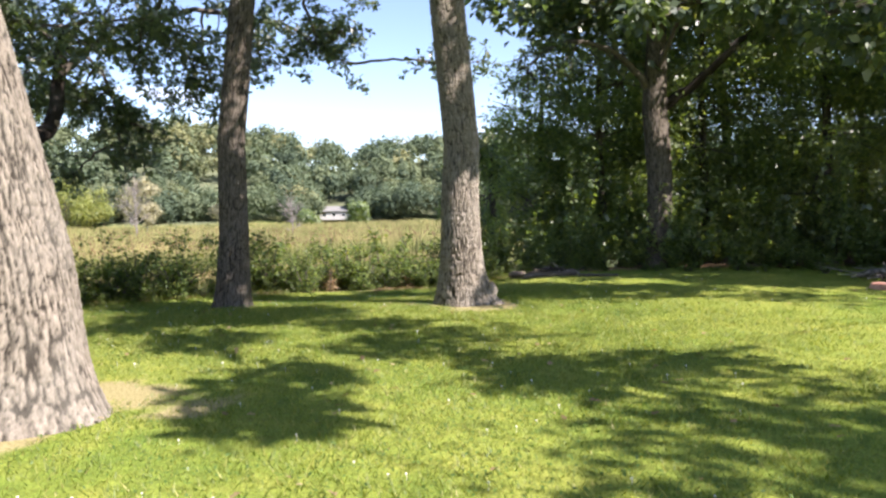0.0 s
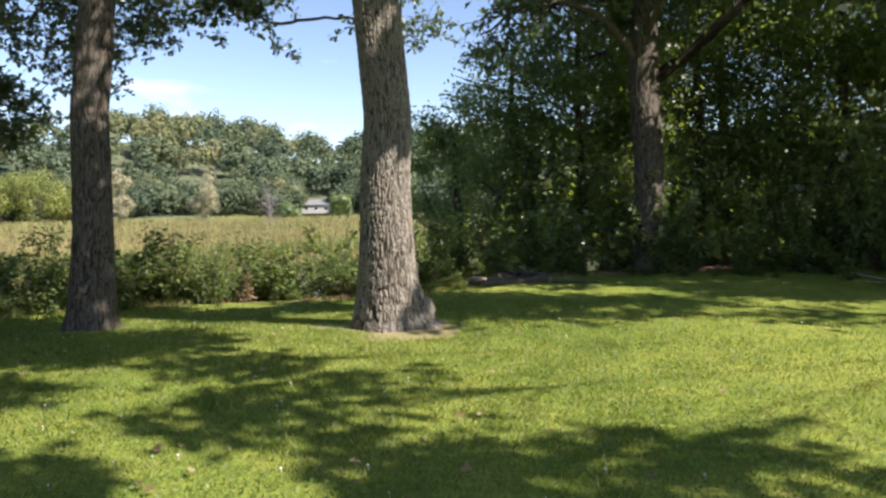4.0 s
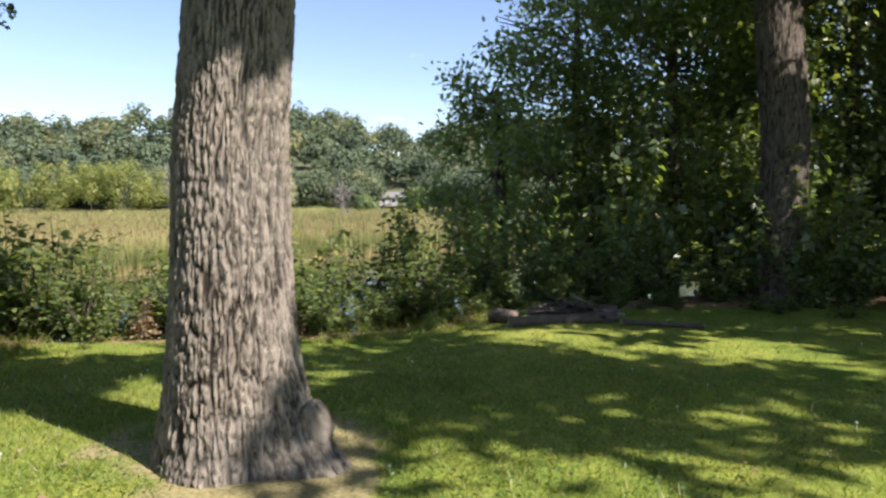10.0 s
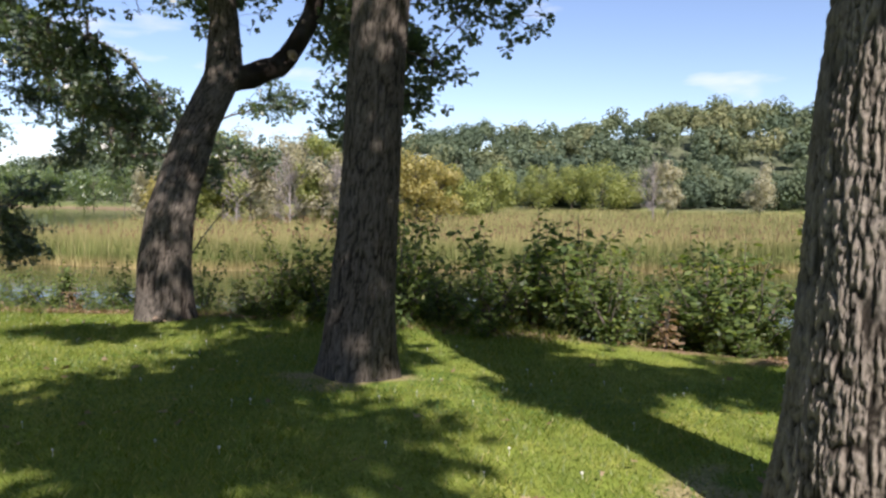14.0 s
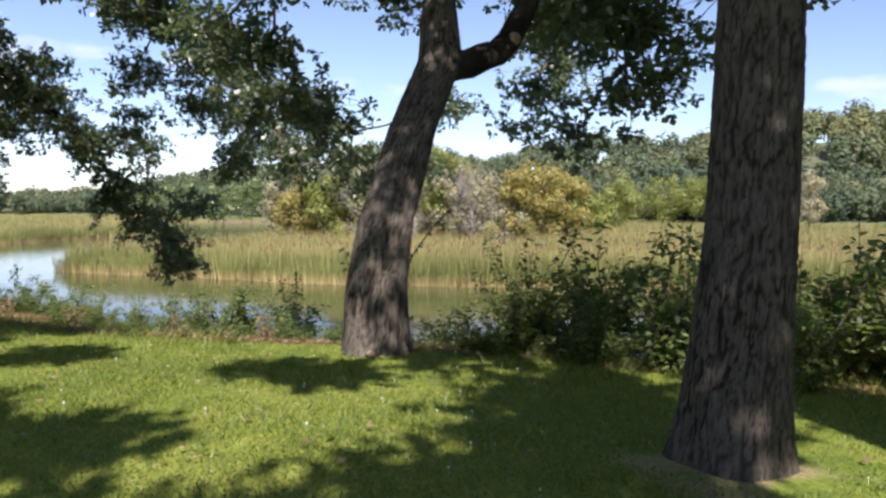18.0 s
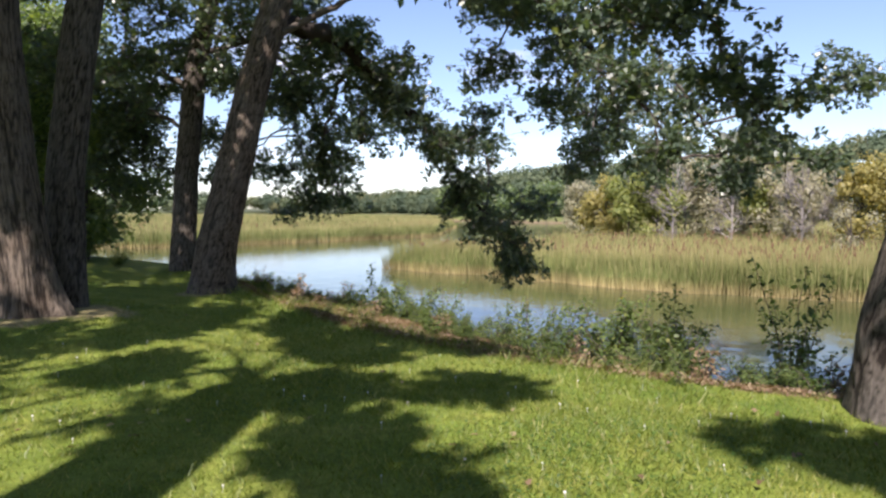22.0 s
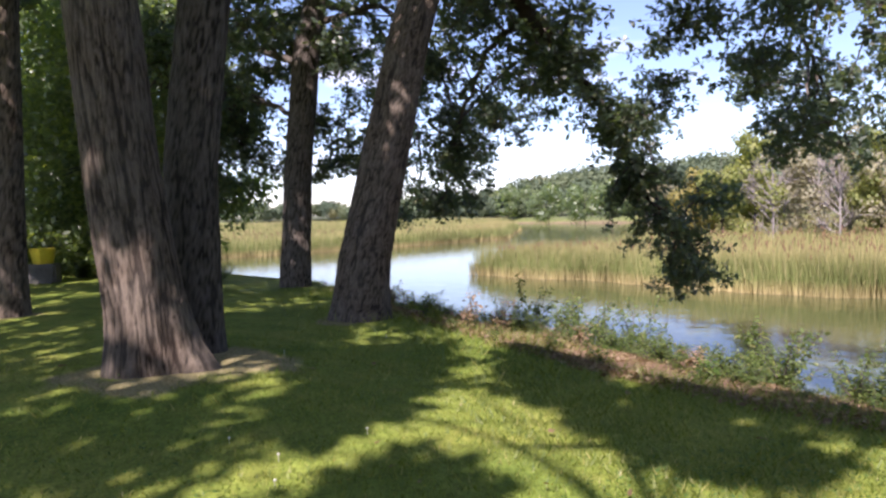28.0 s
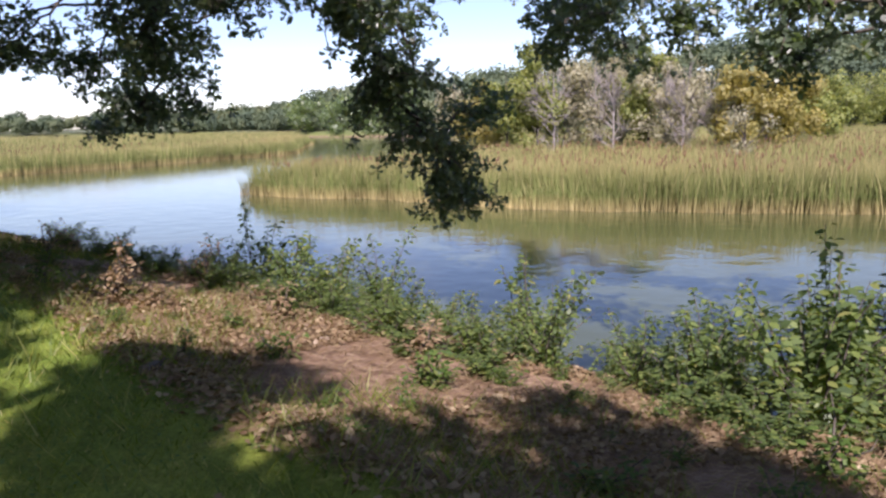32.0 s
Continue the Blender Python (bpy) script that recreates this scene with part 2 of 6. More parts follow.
def ground_material():
    """Lawn, worn straw, bare leaf litter and bank soil; the mix follows the plan stored in 'litter' and 'straw'."""
    m, n, l, out = mat("lawn_and_bank")
    p = n.new("ShaderNodeBsdfPrincipled")
    broad, mid, fine, blade = noise_node(n, l, 0.35, 4), noise_node(n, l, 2.2, 5), noise_node(n, l, 38, 5), noise_node(n, l, 150, 3, (1, 1, 1), 0.7)
    g1 = ramp(n, [(0.3, (0.082, 0.137, 0.022)), (0.5, (0.17, 0.218, 0.036)), (0.7, (0.285, 0.288, 0.06))])
    l.new(mid.outputs["Fac"], g1.inputs["Fac"])
    g2 = ramp(n, [(0.35, (0.095, 0.165, 0.028)), (0.7, (0.285, 0.295, 0.068))])
    l.new(broad.outputs["Fac"], g2.inputs["Fac"])
    grass = mixed(n, l, 0.5, g1.outputs["Color"], g2.outputs["Color"])
    grass = mixed(n, l, 0.55, grass, noise_node(n, l, 9, 5, rough=0.65).outputs["Fac"], "OVERLAY")
    grass = mixed(n, l, 0.8, grass, fine.outputs["Fac"], "OVERLAY")
    grass = mixed(n, l, 0.6, grass, blade.outputs["Fac"], "OVERLAY")
    lit = ramp(n, [(0.3, (0.10, 0.062, 0.042)), (0.5, (0.23, 0.15, 0.102)), (0.7, (0.41, 0.305, 0.215))])
    l.new(noise_node(n, l, 9, 7, rough=0.7).outputs["Fac"], lit.inputs["Fac"])
    litter = mixed(n, l, 0.7, lit.outputs["Color"], blade.outputs["Fac"], "OVERLAY")
    stw = ramp(n, [(0.3, (0.15, 0.14, 0.055)), (0.5, (0.27, 0.235, 0.115)), (0.7, (0.38, 0.33, 0.18))])
    l.new(fine.outputs["Fac"], stw.inputs["Fac"])

    def mask(attr):
        a = n.new("ShaderNodeAttribute")
        a.attribute_name = attr
        s = n.new("ShaderNodeMath")
        s.operation = "ADD"
        w = n.new("ShaderNodeMath")
        w.operation = "MULTIPLY_ADD"
        l.new(mid.outputs["Fac"], w.inputs[0])
        w.inputs[1].default_value, w.inputs[2].default_value = 0.9, -0.45
        l.new(a.outputs["Fac"], s.inputs[0])
        l.new(w.outputs[0], s.inputs[1])
        r = ramp(n, [(0.38, (0, 0, 0)), (0.62, (1, 1, 1))])
        l.new(s.outputs[0], r.inputs["Fac"])
        return r.outputs["Color"]

    col = mixed(n, l, mask("straw"), grass, stw.outputs["Color"])
    col = mixed(n, l, mask("litter"), col, litter)
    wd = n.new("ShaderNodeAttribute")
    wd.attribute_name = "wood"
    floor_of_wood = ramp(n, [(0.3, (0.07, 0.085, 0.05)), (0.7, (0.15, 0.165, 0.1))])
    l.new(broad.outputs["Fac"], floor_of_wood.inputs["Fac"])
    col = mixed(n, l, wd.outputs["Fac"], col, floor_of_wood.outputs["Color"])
    l.new(col, p.inputs["Base Color"])
    hh = mixed(n, l, 0.5, fine.outputs["Fac"], blade.outputs["Fac"])
    l.new(bumped(n, l, hh, 0.5, 0.02), p.inputs["Normal"])
    p.inputs["Roughness"].default_value = 0.95
    p.inputs["Specular IOR Level"].default_value = 0.1
    l.new(p.outputs["BSDF"], out.inputs["Surface"])
    return m


GROUND = ground_material()


def water_material():
    m, n, l, out = mat("pond_water")
    p = n.new("ShaderNodeBsdfPrincipled")
    p.inputs["Base Color"].default_value = (0.064, 0.073, 0.027, 1)
    p.inputs["Roughness"].default_value, p.inputs["IOR"].default_value = 0.07, 1.333
    a, b = noise_node(n, l, 1.1, 3, (1, 1, 1)), noise_node(n, l, 0.15, 2)
    h = mixed(n, l, 0.4, a.outputs["Fac"], b.outputs["Fac"])
    l.new(bumped(n, l, h, 0.15, 0.17), p.inputs["Normal"])
    l.new(p.outputs["BSDF"], out.inputs["Surface"])
    return m


POND = water_material()


# ---- mesh tools ----
def mesh_of(name, verts, faces, material, smooth=False):
    """A mesh from arrays: verts (n, 3), faces (m, k)."""
    verts, faces = np.asarray(verts, np.float32), np.asarray(faces, np.int32)
    me = bpy.data.meshes.new(name)
    m, k = faces.shape
    me.vertices.add(len(verts))
    me.vertices.foreach_set("co", verts.ravel())
    me.loops.add(m * k)
    me.loops.foreach_set("vertex_index", faces.ravel())
    me.polygons.add(m)
    me.polygons.foreach_set("loop_start", np.arange(0, m * k, k, dtype=np.int32))
    me.polygons.foreach_set("loop_total", np.full(m, k, np.int32))
    if smooth:
        me.polygons.foreach_set("use_smooth", np.ones(m, bool))
    me.update(calc_edges=True)
    me.materials.append(material)
    return me


def join_arrays(pieces):
    vs, fs, k = [], [], 0
    for v, f in pieces:
        vs.append(np.asarray(v, float))
        fs.append(np.asarray(f, int) + k)
        k += len(v)
    return np.concatenate(vs), np.concatenate(fs)


def part(name, bm, material, parent=None, label=""):
    me = bpy.data.meshes.new(name)
    bm.to_mesh(me)
    bm.free()
    me.materials.append(material)
    ob = new(name, me)
    ob.parent = parent
    if label:
        tagged(ob, label)
    return ob


def array_part(name, verts, faces, material, parent=None, label="", smooth=False):
    ob = new(name, mesh_of(name, verts, faces, material, smooth))
    ob.parent = parent
    if label:
        tagged(ob, label)
    return ob


def thing(name, place, label, category, group="", kind=""):
    ob = new(name)
    ob.location = place
    return tagged(ob, label, category, group, kind)


def resample(points, radii, step):
    p, r = np.asarray(points, float), np.asarray(radii, float)
    d = np.r_[0, np.cumsum(np.linalg.norm(np.diff(p, axis=0), axis=1))]
    s = np.linspace(0, d[-1], max(3, int(d[-1] / step) + 1))
    # smooth the corners
    q = np.stack([np.interp(s, d, p[:, i]) for i in range(3)], 1)
    for _ in range(3):
        q[1:-1] = (q[:-2] + 2 * q[1:-1] + q[2:]) / 4
    return q, np.interp(s, d, r)


def tube(points, radii, sides=8, cap=True):
    """Quads of a tube along points."""
    p, r = np.asarray(points, float), np.asarray(radii, float)
    t = np.gradient(p, axis=0)
    t /= np.linalg.norm(t, axis=1, keepdims=True) + 1e-9
    ref = np.array([0.31, 0.95, 0.05]) if abs(t[0, 2]) > 0.6 else np.array([0.05, 0.1, 1.0])
    u = np.cross(t, ref)
    u /= np.linalg.norm(u, axis=1, keepdims=True) + 1e-9
    w = np.cross(t, u)
    a = np.linspace(0, 2 * np.pi, sides, endpoint=False)
    v = p[:, None] + r[:, None, None] * (np.cos(a)[None, :, None] * u[:, None] + np.sin(a)[None, :, None] * w[:, None])
    i, j = np.meshgrid(np.arange(len(p) - 1), np.arange(sides), indexing="ij")
    f = np.stack([i * sides + j, i * sides + (j + 1) % sides, (i + 1) * sides + (j + 1) % sides, (i + 1) * sides + j], -1).reshape(-1, 4)
    return v.reshape(-1, 3), f


def hashed(ix, iy, k):
    h = np.sin(ix * 127.1 + iy * 311.7 + k * 74.7) * 43758.5453
    return h - np.floor(h)


def value_noise(x, y, k=0):
    ix, iy = np.floor(x), np.floor(y)
    fx, fy = x - ix, y - iy
    fx, fy = fx * fx * (3 - 2 * fx), fy * fy * (3 - 2 * fy)
    return (hashed(ix, iy, k) * (1 - fx) + hashed(ix + 1, iy, k) * fx) * (1 - fy) + (hashed(ix, iy + 1, k) * (1 - fx) + hashed(ix + 1, iy + 1, k) * fx) * fy


def trunk_arrays(points, radii, sides, step, relief, seed, roots=(), cell=0.045, tall=0.23):
    """A trunk with root flare and furrowed bark. roots: (angle in degrees, strength, height, width in degrees)."""
    p, r = resample(points, radii, step)
    n = len(p)
    a = np.linspace(0, 2 * np.pi, sides, endpoint=False)
    h = p[:, 2] - p[0, 2]
    s = np.r_[0, np.cumsum(np.linalg.norm(np.diff(p, axis=0), axis=1))]
    rr = np.repeat(r[:, None], sides, 1)
    flare = np.zeros_like(rr)
    for ang, strength, height, width in roots:
        off = (a - radians(ang) + np.pi) % (2 * np.pi) - np.pi
        flare += strength * np.exp(-h[:, None] / height) * np.exp(-(off[None] / radians(width)) ** 2)
    rr = rr + flare
    rr *= 1 + 0.05 * (value_noise(np.cos(a)[None] * 1.3 + 7 + 0 * s[:, None], np.sin(a)[None] * 1.3 + s[:, None] * 0.9, seed) - 0.5) * 2
    wrap = max(8, round(2 * np.pi * float(np.mean(r)) / cell))
    u = np.repeat((((a - np.pi / 2) % (2 * np.pi)) / (2 * np.pi) * wrap)[None], n, 0)
    v = np.repeat((s / tall)[:, None], sides, 1)
    warp = value_noise(u * 0.4, v * 0.9, seed + 5) - 0.5
    rag = value_noise(u * 2.1, v * 5.3, seed + 6) - 0.5
    # long furrows that part and meet, shorter ones between them, and cracks across the ridges
    long_f = np.abs(value_noise(u * 1.7 + 1.2 * warp + 0.45 * rag, v * 0.85, seed) - 0.5) * 2
    short_f = np.abs(value_noise(u * 2.3 + 0.9 * warp + 0.4 * rag, v * 1.9, seed + 2) - 0.5) * 2
    cross = np.abs(value_noise(u * 1.3 + 0.6 * rag, v * 3.6 + 0.8 * warp, seed + 4) - 0.5) * 2
    top = np.minimum(np.minimum(np.clip(long_f * 3.0, 0, 1), np.clip(0.2 + short_f * 2.6, 0, 1)), np.clip(0.3 + cross * 4.0, 0, 1))
    ridge = 0.86 * top ** 0.8 + 0.26 * (value_noise(u * 2.7, v * 9.0, seed + 9) - 0.35) + 0.22 * (value_noise(u * 4.6, v * 16.0, seed + 11) - 0.5)
    rr += relief * (ridge - 0.6)
    verts = p[:, None] + np.stack([np.cos(a)[None] * rr, np.sin(a)[None] * rr, 0 * rr], -1)
    i, j = np.meshgrid(np.arange(n - 1), np.arange(sides), indexing="ij")
    f = np.stack([i * sides + j, i * sides + (j + 1) % sides, (i + 1) * sides + (j + 1) % sides, (i + 1) * sides + j], -1).reshape(-1, 4)
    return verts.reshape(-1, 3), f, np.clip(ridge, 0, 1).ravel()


# leaf outlines: side, along, bend
def outline(half):
    half = np.array(half, float)
    right = np.c_[half[:, 0], half[:, 1], np.abs(half[:, 0]) * 0.35 - half[:, 1] ** 2 * 0.12]
    left = right[-2:0:-1] * (-1, 1, 1)
    return np.concatenate([right, left])


OAK = outline([(0, 0), (0.24, 0.32), (0.12, 0.48), (0.34, 0.72), (0, 1)])
OVAL = outline([(0, 0), (0.27, 0.35), (0.22, 0.68), (0, 1)])
DIAMOND = outline([(0, 0), (0.32, 0.45), (0, 1)])


def unit(v):
    return v / (np.linalg.norm(v, axis=1, keepdims=True) + 1e-9)


def leaf_arrays(pos, axis, normal, size, shape):
    axis = unit(axis)
    side = unit(np.cross(axis, normal))
    nrm = np.cross(side, axis)
    s = np.asarray(size)[:, None, None]
    v = pos[:, None] + s * (shape[None, :, 0:1] * side[:, None] + shape[None, :, 1:2] * axis[:, None] + shape[None, :, 2:3] * nrm[:, None])
    k = len(shape)
    return v.reshape(-1, 3), np.arange(len(pos) * k).reshape(-1, k)


def scatter_leaves(centres, per, spread, size, shape, droop=0.5):
    """Leaves in tufts round the centres."""
    n = len(centres) * per
    c = np.repeat(centres, per, 0)
    way = unit(rng.normal(size=(n, 3)) * (1, 1, 0.8) - (0, 0, droop))
    pos = c + way * spread * rng.random((n, 1)) ** 0.6
    normal = unit(rng.normal(size=(n, 3)) * 0.7 + (0, 0, 1))
    return leaf_arrays(pos, way + rng.normal(size=(n, 3)) * 0.4, normal, size * rng.uniform(0.7, 1.25, n), shape)


def bough(points, r0, r1, every=0.35, reach=1.1, droop=0.6, first=0.25, tufts=6):
    """A limb with side twigs. Gives limb, twigs and the places of leaf tufts."""
    p, r = resample(points, np.linspace(r0, r1, len(points)), 0.22)
    p[1:-1] += rng.normal(size=(len(p) - 2, 3)) * 0.025
    limb = tube(p, r, 10)
    twigs, tips = [], []
    length = np.linalg.norm(np.diff(p, axis=0), axis=1).sum()
    for k in range(max(2, int(length * (1 - first) / every))):
        t = first + (1 - first) * rng.random()
        i = min(len(p) - 2, int(t * (len(p) - 1)))
        along = unit((p[i + 1] - p[i])[None])[0]
        way = unit((rng.normal(size=3) * (1, 1, 0.6) + along * 0.9)[None])[0]
        ln = reach * rng.uniform(0.45, 1.15)
        q = [p[i]]
        for _ in range(6):
            way = unit((way + rng.normal(size=3) * 0.22 - np.array((0, 0, droop * 0.22)))[None])[0]
            q.append(q[-1] + way * ln / 6)
        q = np.array(q)
        twigs.append(tube(q, np.linspace(min(0.022, r[i] * 0.6), 0.004, 7), 4))
        for s in range(tufts):
            f = rng.uniform(0.3, 1.0) * 6
            j = min(5, int(f))
            tips.append(q[j] + (q[j + 1] - q[j]) * (f - j) + rng.normal(size=3) * 0.05)
    return limb, twigs, tips


def blob_points(centre, radii, n, hollow=0.35):
    w = unit(rng.normal(size=(n, 3)))
    d = (hollow + (1 - hollow) * rng.random((n, 1)) ** 0.6)
    return np.array(centre) + w * d * np.array(radii)


def crown_points(blobs, per_blob, lumps):
    """Tuft places that gather in lumps inside ellipsoids, with gaps between the lumps."""
    out = []
    for c, r in blobs:
        few = max(3, int(lumps * (r[0] * r[1] * r[2] / 8.6) ** 0.67))
        cores = blob_points(c, r, few, 0.3)
        size = min(r) * 0.24
        for core in cores:
            out.append(core + rng.normal(size=(per_blob // lumps, 3)) * size * (1, 1, 0.6))
    return np.concatenate(out)


# ---- plan of the land ----
EDGE = np.array([(-140, -46), (-45, -4), (-30, 5.2), (-24.5, 8.6), (-21, 9.1), (-18, 9.5), (-16, 9.9), (-14, 10.3), (-12.5, 10.9), (-11.3, 11.5), (-9.5, 12.7), (-8.2, 13.9), (-5.8, 14.9), (-3.5, 15.8), (-1.5, 16.2), (1.5, 17.2), (4.5, 18.5), (14, 24), (80, 60)], float)
SHORE = np.array([(-140, -40), (-45, 0.6), (-30, 8.6), (-24.5, 12.0), (-21, 14.3), (-17, 16.3), (-14, 17.5), (-10, 19.0), (-6, 20.8), (-3, 22.3), (2, 26), (8, 33), (25, 60), (80, 110)], float)
# bearing (left of +y), start of the far land, height of the skyline in metres a kilometre off
FAR = np.array([(-90, 120, 60), (-30, 150, 100), (-2, 205, 112), (8, 205, 94), (12.3, 205, 108), (19.2, 205, 125), (25.6, 205, 122), (30.7, 205, 97), (35.5, 210, 104), (40.7, 210, 92), (50, 215, 72), (62.8, 225, 58), (68, 250, 43), (76, 320, 24), (82, 360, 20), (92, 380, 12), (120, 380, 12), (180, 380, 12)], float)


def smooth(a):
    a = np.clip(a, 0, 1)
    return a * a * (3 - 2 * a)


def far_land(x, y):
    az = np.degrees(np.arctan2(-x, y))
    r = np.hypot(x, y)
    return az, r, np.interp(az, FAR[:, 0], FAR[:, 1]), np.interp(az, FAR[:, 0], FAR[:, 2])


def land(x, y):
    """Height of the ground."""
    x, y = np.asarray(x, float), np.asarray(y, float)
    drop = 0.22 * smooth((y - np.interp(x, EDGE[:, 0], EDGE[:, 1]) + 5.0) / 3.8) * smooth((2.5 - x) / 2.5)
    lawn = -np.maximum(drop, 0.13 * smooth((-x - 3) / 7)) + 0.035 * (value_noise(x * 0.35, y * 0.35, 1) - 0.5) + 0.1 * smooth((x - 3) / 8) * smooth((y - 15) / 6) + 0.11 * np.exp(-((x + 14.8) ** 2 + (y - 6.3) ** 2) / 3.6)
    ye, ys = np.interp(x, EDGE[:, 0], EDGE[:, 1]), np.interp(x, SHORE[:, 0], SHORE[:, 1])
    f = np.clip((y - ye) / (ys - ye), 0, 1)
    bank = lawn + (WATER - lawn) * (0.45 * f + 0.55 * f * f) + 0.08 * (value_noise(x * 1.3, y * 1.3, 4) - 0.5) * np.minimum(1, 4 * f) * (1 - f)
    bank = bank - 0.17 * smooth((y - ye + 0.25) / 0.7) * np.clip(1 - 2.3 * f, 0, 1) * smooth((-8 - x) / 3)
    lawn = lawn - 0.17 * smooth((y - ye + 0.25) / 0.7) * smooth((-8 - x) / 3)
    bed = WATER - 0.5 * smooth((y - ys) / 4)
    z = np.where(y < ye, lawn, np.where(y < ys, bank, bed))
    az, r, r0, sky = far_land(x, y)
    rise = smooth((r - r0) / 110)
    top = np.maximum(0.5, 1.1 * sky / 1000 * (r0 + 75) - 9.5)
    far = WATER + 0.4 + 1.6 * smooth((r - r0 + 6) / 8) + rise * top
    return np.where((r > r0 - 6) & (y > ys), np.maximum(z, far), z)


def axis_steps(fine_lo, fine_hi, step, far_lo, far_hi, grow=1.13):
    mid = list(np.arange(fine_lo, fine_hi, step))
    s, right = step, [fine_hi]
    while right[-1] < far_hi:
        s *= grow
        right.append(right[-1] + s)
    s, left = step, [fine_lo]
    while left[-1] > far_lo:
        s *= grow
        left.append(left[-1] - s)
    return np.array(left[:0:-1] + mid + right)


gx, gy = axis_steps(-30, 12, 0.22, -1500, 1500), axis_steps(-6, 22, 0.22, -1500, 1500)
GX, GY = np.meshgrid(gx, gy, indexing="ij")
GZ = land(GX, GY)
ii, jj = np.meshgrid(np.arange(len(gx) - 1), np.arange(len(gy) - 1), indexing="ij")
gf = np.stack([ii * len(gy) + jj, (ii + 1) * len(gy) + jj, (ii + 1) * len(gy) + jj + 1, ii * len(gy) + jj + 1], -1).reshape(-1, 4)
ground = tagged(new("ground", mesh_of("ground", np.stack([GX, GY, GZ], -1).reshape(-1, 3), gf, GROUND, True)), "mown lawn that falls off to a littered pond bank", "ground", kind="structure")

TRUNKS = {"A": (-3.28, 5.56, 1.35), "B": (0.5, 11.62, 1.15), "C": (-3.5, 12.55, 0.7), "E": (-8.18, 13.34, 0.45), "F": (-14.5, 6.5, 0.9), "G": (-23.4, 8, 0.5), "H": (-18, 8.6, 0.8), "J": (-19.8, 3.75, 0.6), "K": (-23.3, 1.5, 0.7), "L": (-24.5, -2.9, 0.7)}


def litter_at(x, y):
    ye, ys = np.interp(x, EDGE[:, 0], EDGE[:, 1]), np.interp(x, SHORE[:, 0], SHORE[:, 1])
    v = 0.9 * smooth((y - ye + 1.3) / 2.2)
    v = np.maximum(v, 0.75 * smooth((y - 16.3) / 2) * smooth((x + 1) / 3))
    az, r, r0, sky = far_land(x, y)
    return np.where((r > r0 - 6) & (y > ys), 0.0, v)


def straw_at(x, y):
    v = 0.0 * x
    for tx, ty, rad in TRUNKS.values():
        v = np.maximum(v, 0.85 * (1 - smooth((np.hypot(x - tx, y - ty) + 0.9 * rad * (value_noise(x * 1.6, y * 1.6, 14) - 0.5) - rad * 0.3) / (rad * 0.85))) * (0.5 + 0.9 * value_noise(x * 3.1, y * 3.1, 13)))
    return v + 0.22 * (value_noise(x * 0.5, y * 0.5, 11) > 0.62)


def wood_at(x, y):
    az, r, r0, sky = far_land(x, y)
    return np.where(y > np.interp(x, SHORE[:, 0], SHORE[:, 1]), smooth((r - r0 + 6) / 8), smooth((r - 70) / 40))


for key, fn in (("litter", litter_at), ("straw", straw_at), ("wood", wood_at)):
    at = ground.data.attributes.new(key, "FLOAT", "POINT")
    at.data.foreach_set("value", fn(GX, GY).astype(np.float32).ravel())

wx, wy = np.linspace(-420, 60, 25), np.linspace(-60, 330, 21)
WX, WY = np.meshgrid(wx, wy, indexing="ij")
ii, jj = np.meshgrid(np.arange(24), np.arange(20), indexing="ij")
wf = np.stack([ii * 21 + jj, (ii + 1) * 21 + jj, (ii + 1) * 21 + jj + 1, ii * 21 + jj + 1], -1).reshape(-1, 4)
tagged(new("water", mesh_of("water", np.stack([WX, WY, 0 * WX + WATER], -1).reshape(-1, 3), wf, POND, True)), "calm greenish pond that mirrors the sky", "pond", kind="structure")

# ---- cattail marsh ----
FRONT = np.array([(-51, 20.3), (-48.3, 21.4), (-44.6, 24.3), (-40, 26.3), (-36.8, 27.9), (-33, 30.3), (-30.8, 32.4), (-27, 36.4), (-17, 45.8), (-10, 55.5), (0, 66), (20, 90), (60, 140)], float)
BACK = np.array([(-51, 21), (-50, 27), (-62, 44), (-85, 60), (-120, 78), (-164, 95), (-220, 125), (-300, 190)], float)
LEFT = np.array([(-79, -40), (-79, 3), (-84, 13), (-91, 24), (-98, 33), (-104, 41), (-113, 44.5), (-150, 60), (-200, 75), (-300, 110)], float)


def in_marsh(x, y):
    """The wide marsh ahead, and the one across the channel."""
    az, r, r0, sky = far_land(x, y)
    ahead = (y > np.interp(x, FRONT[:, 0], FRONT[:, 1])) & (x > -51) | (x <= -51) & (y > np.interp(-x, -BACK[:, 0], BACK[:, 1]))
    left = (x < np.interp(y, LEFT[:7, 1], LEFT[:7, 0])) & (y < 44.5) | (x < -113) & (y < np.interp(-x, -LEFT[6:, 0], LEFT[6:, 1])) & (y >= 44.5)
    return (ahead | left) & (r < r0 + 4) & (y > np.interp(x, SHORE[:, 0], SHORE[:, 1]) + 6)


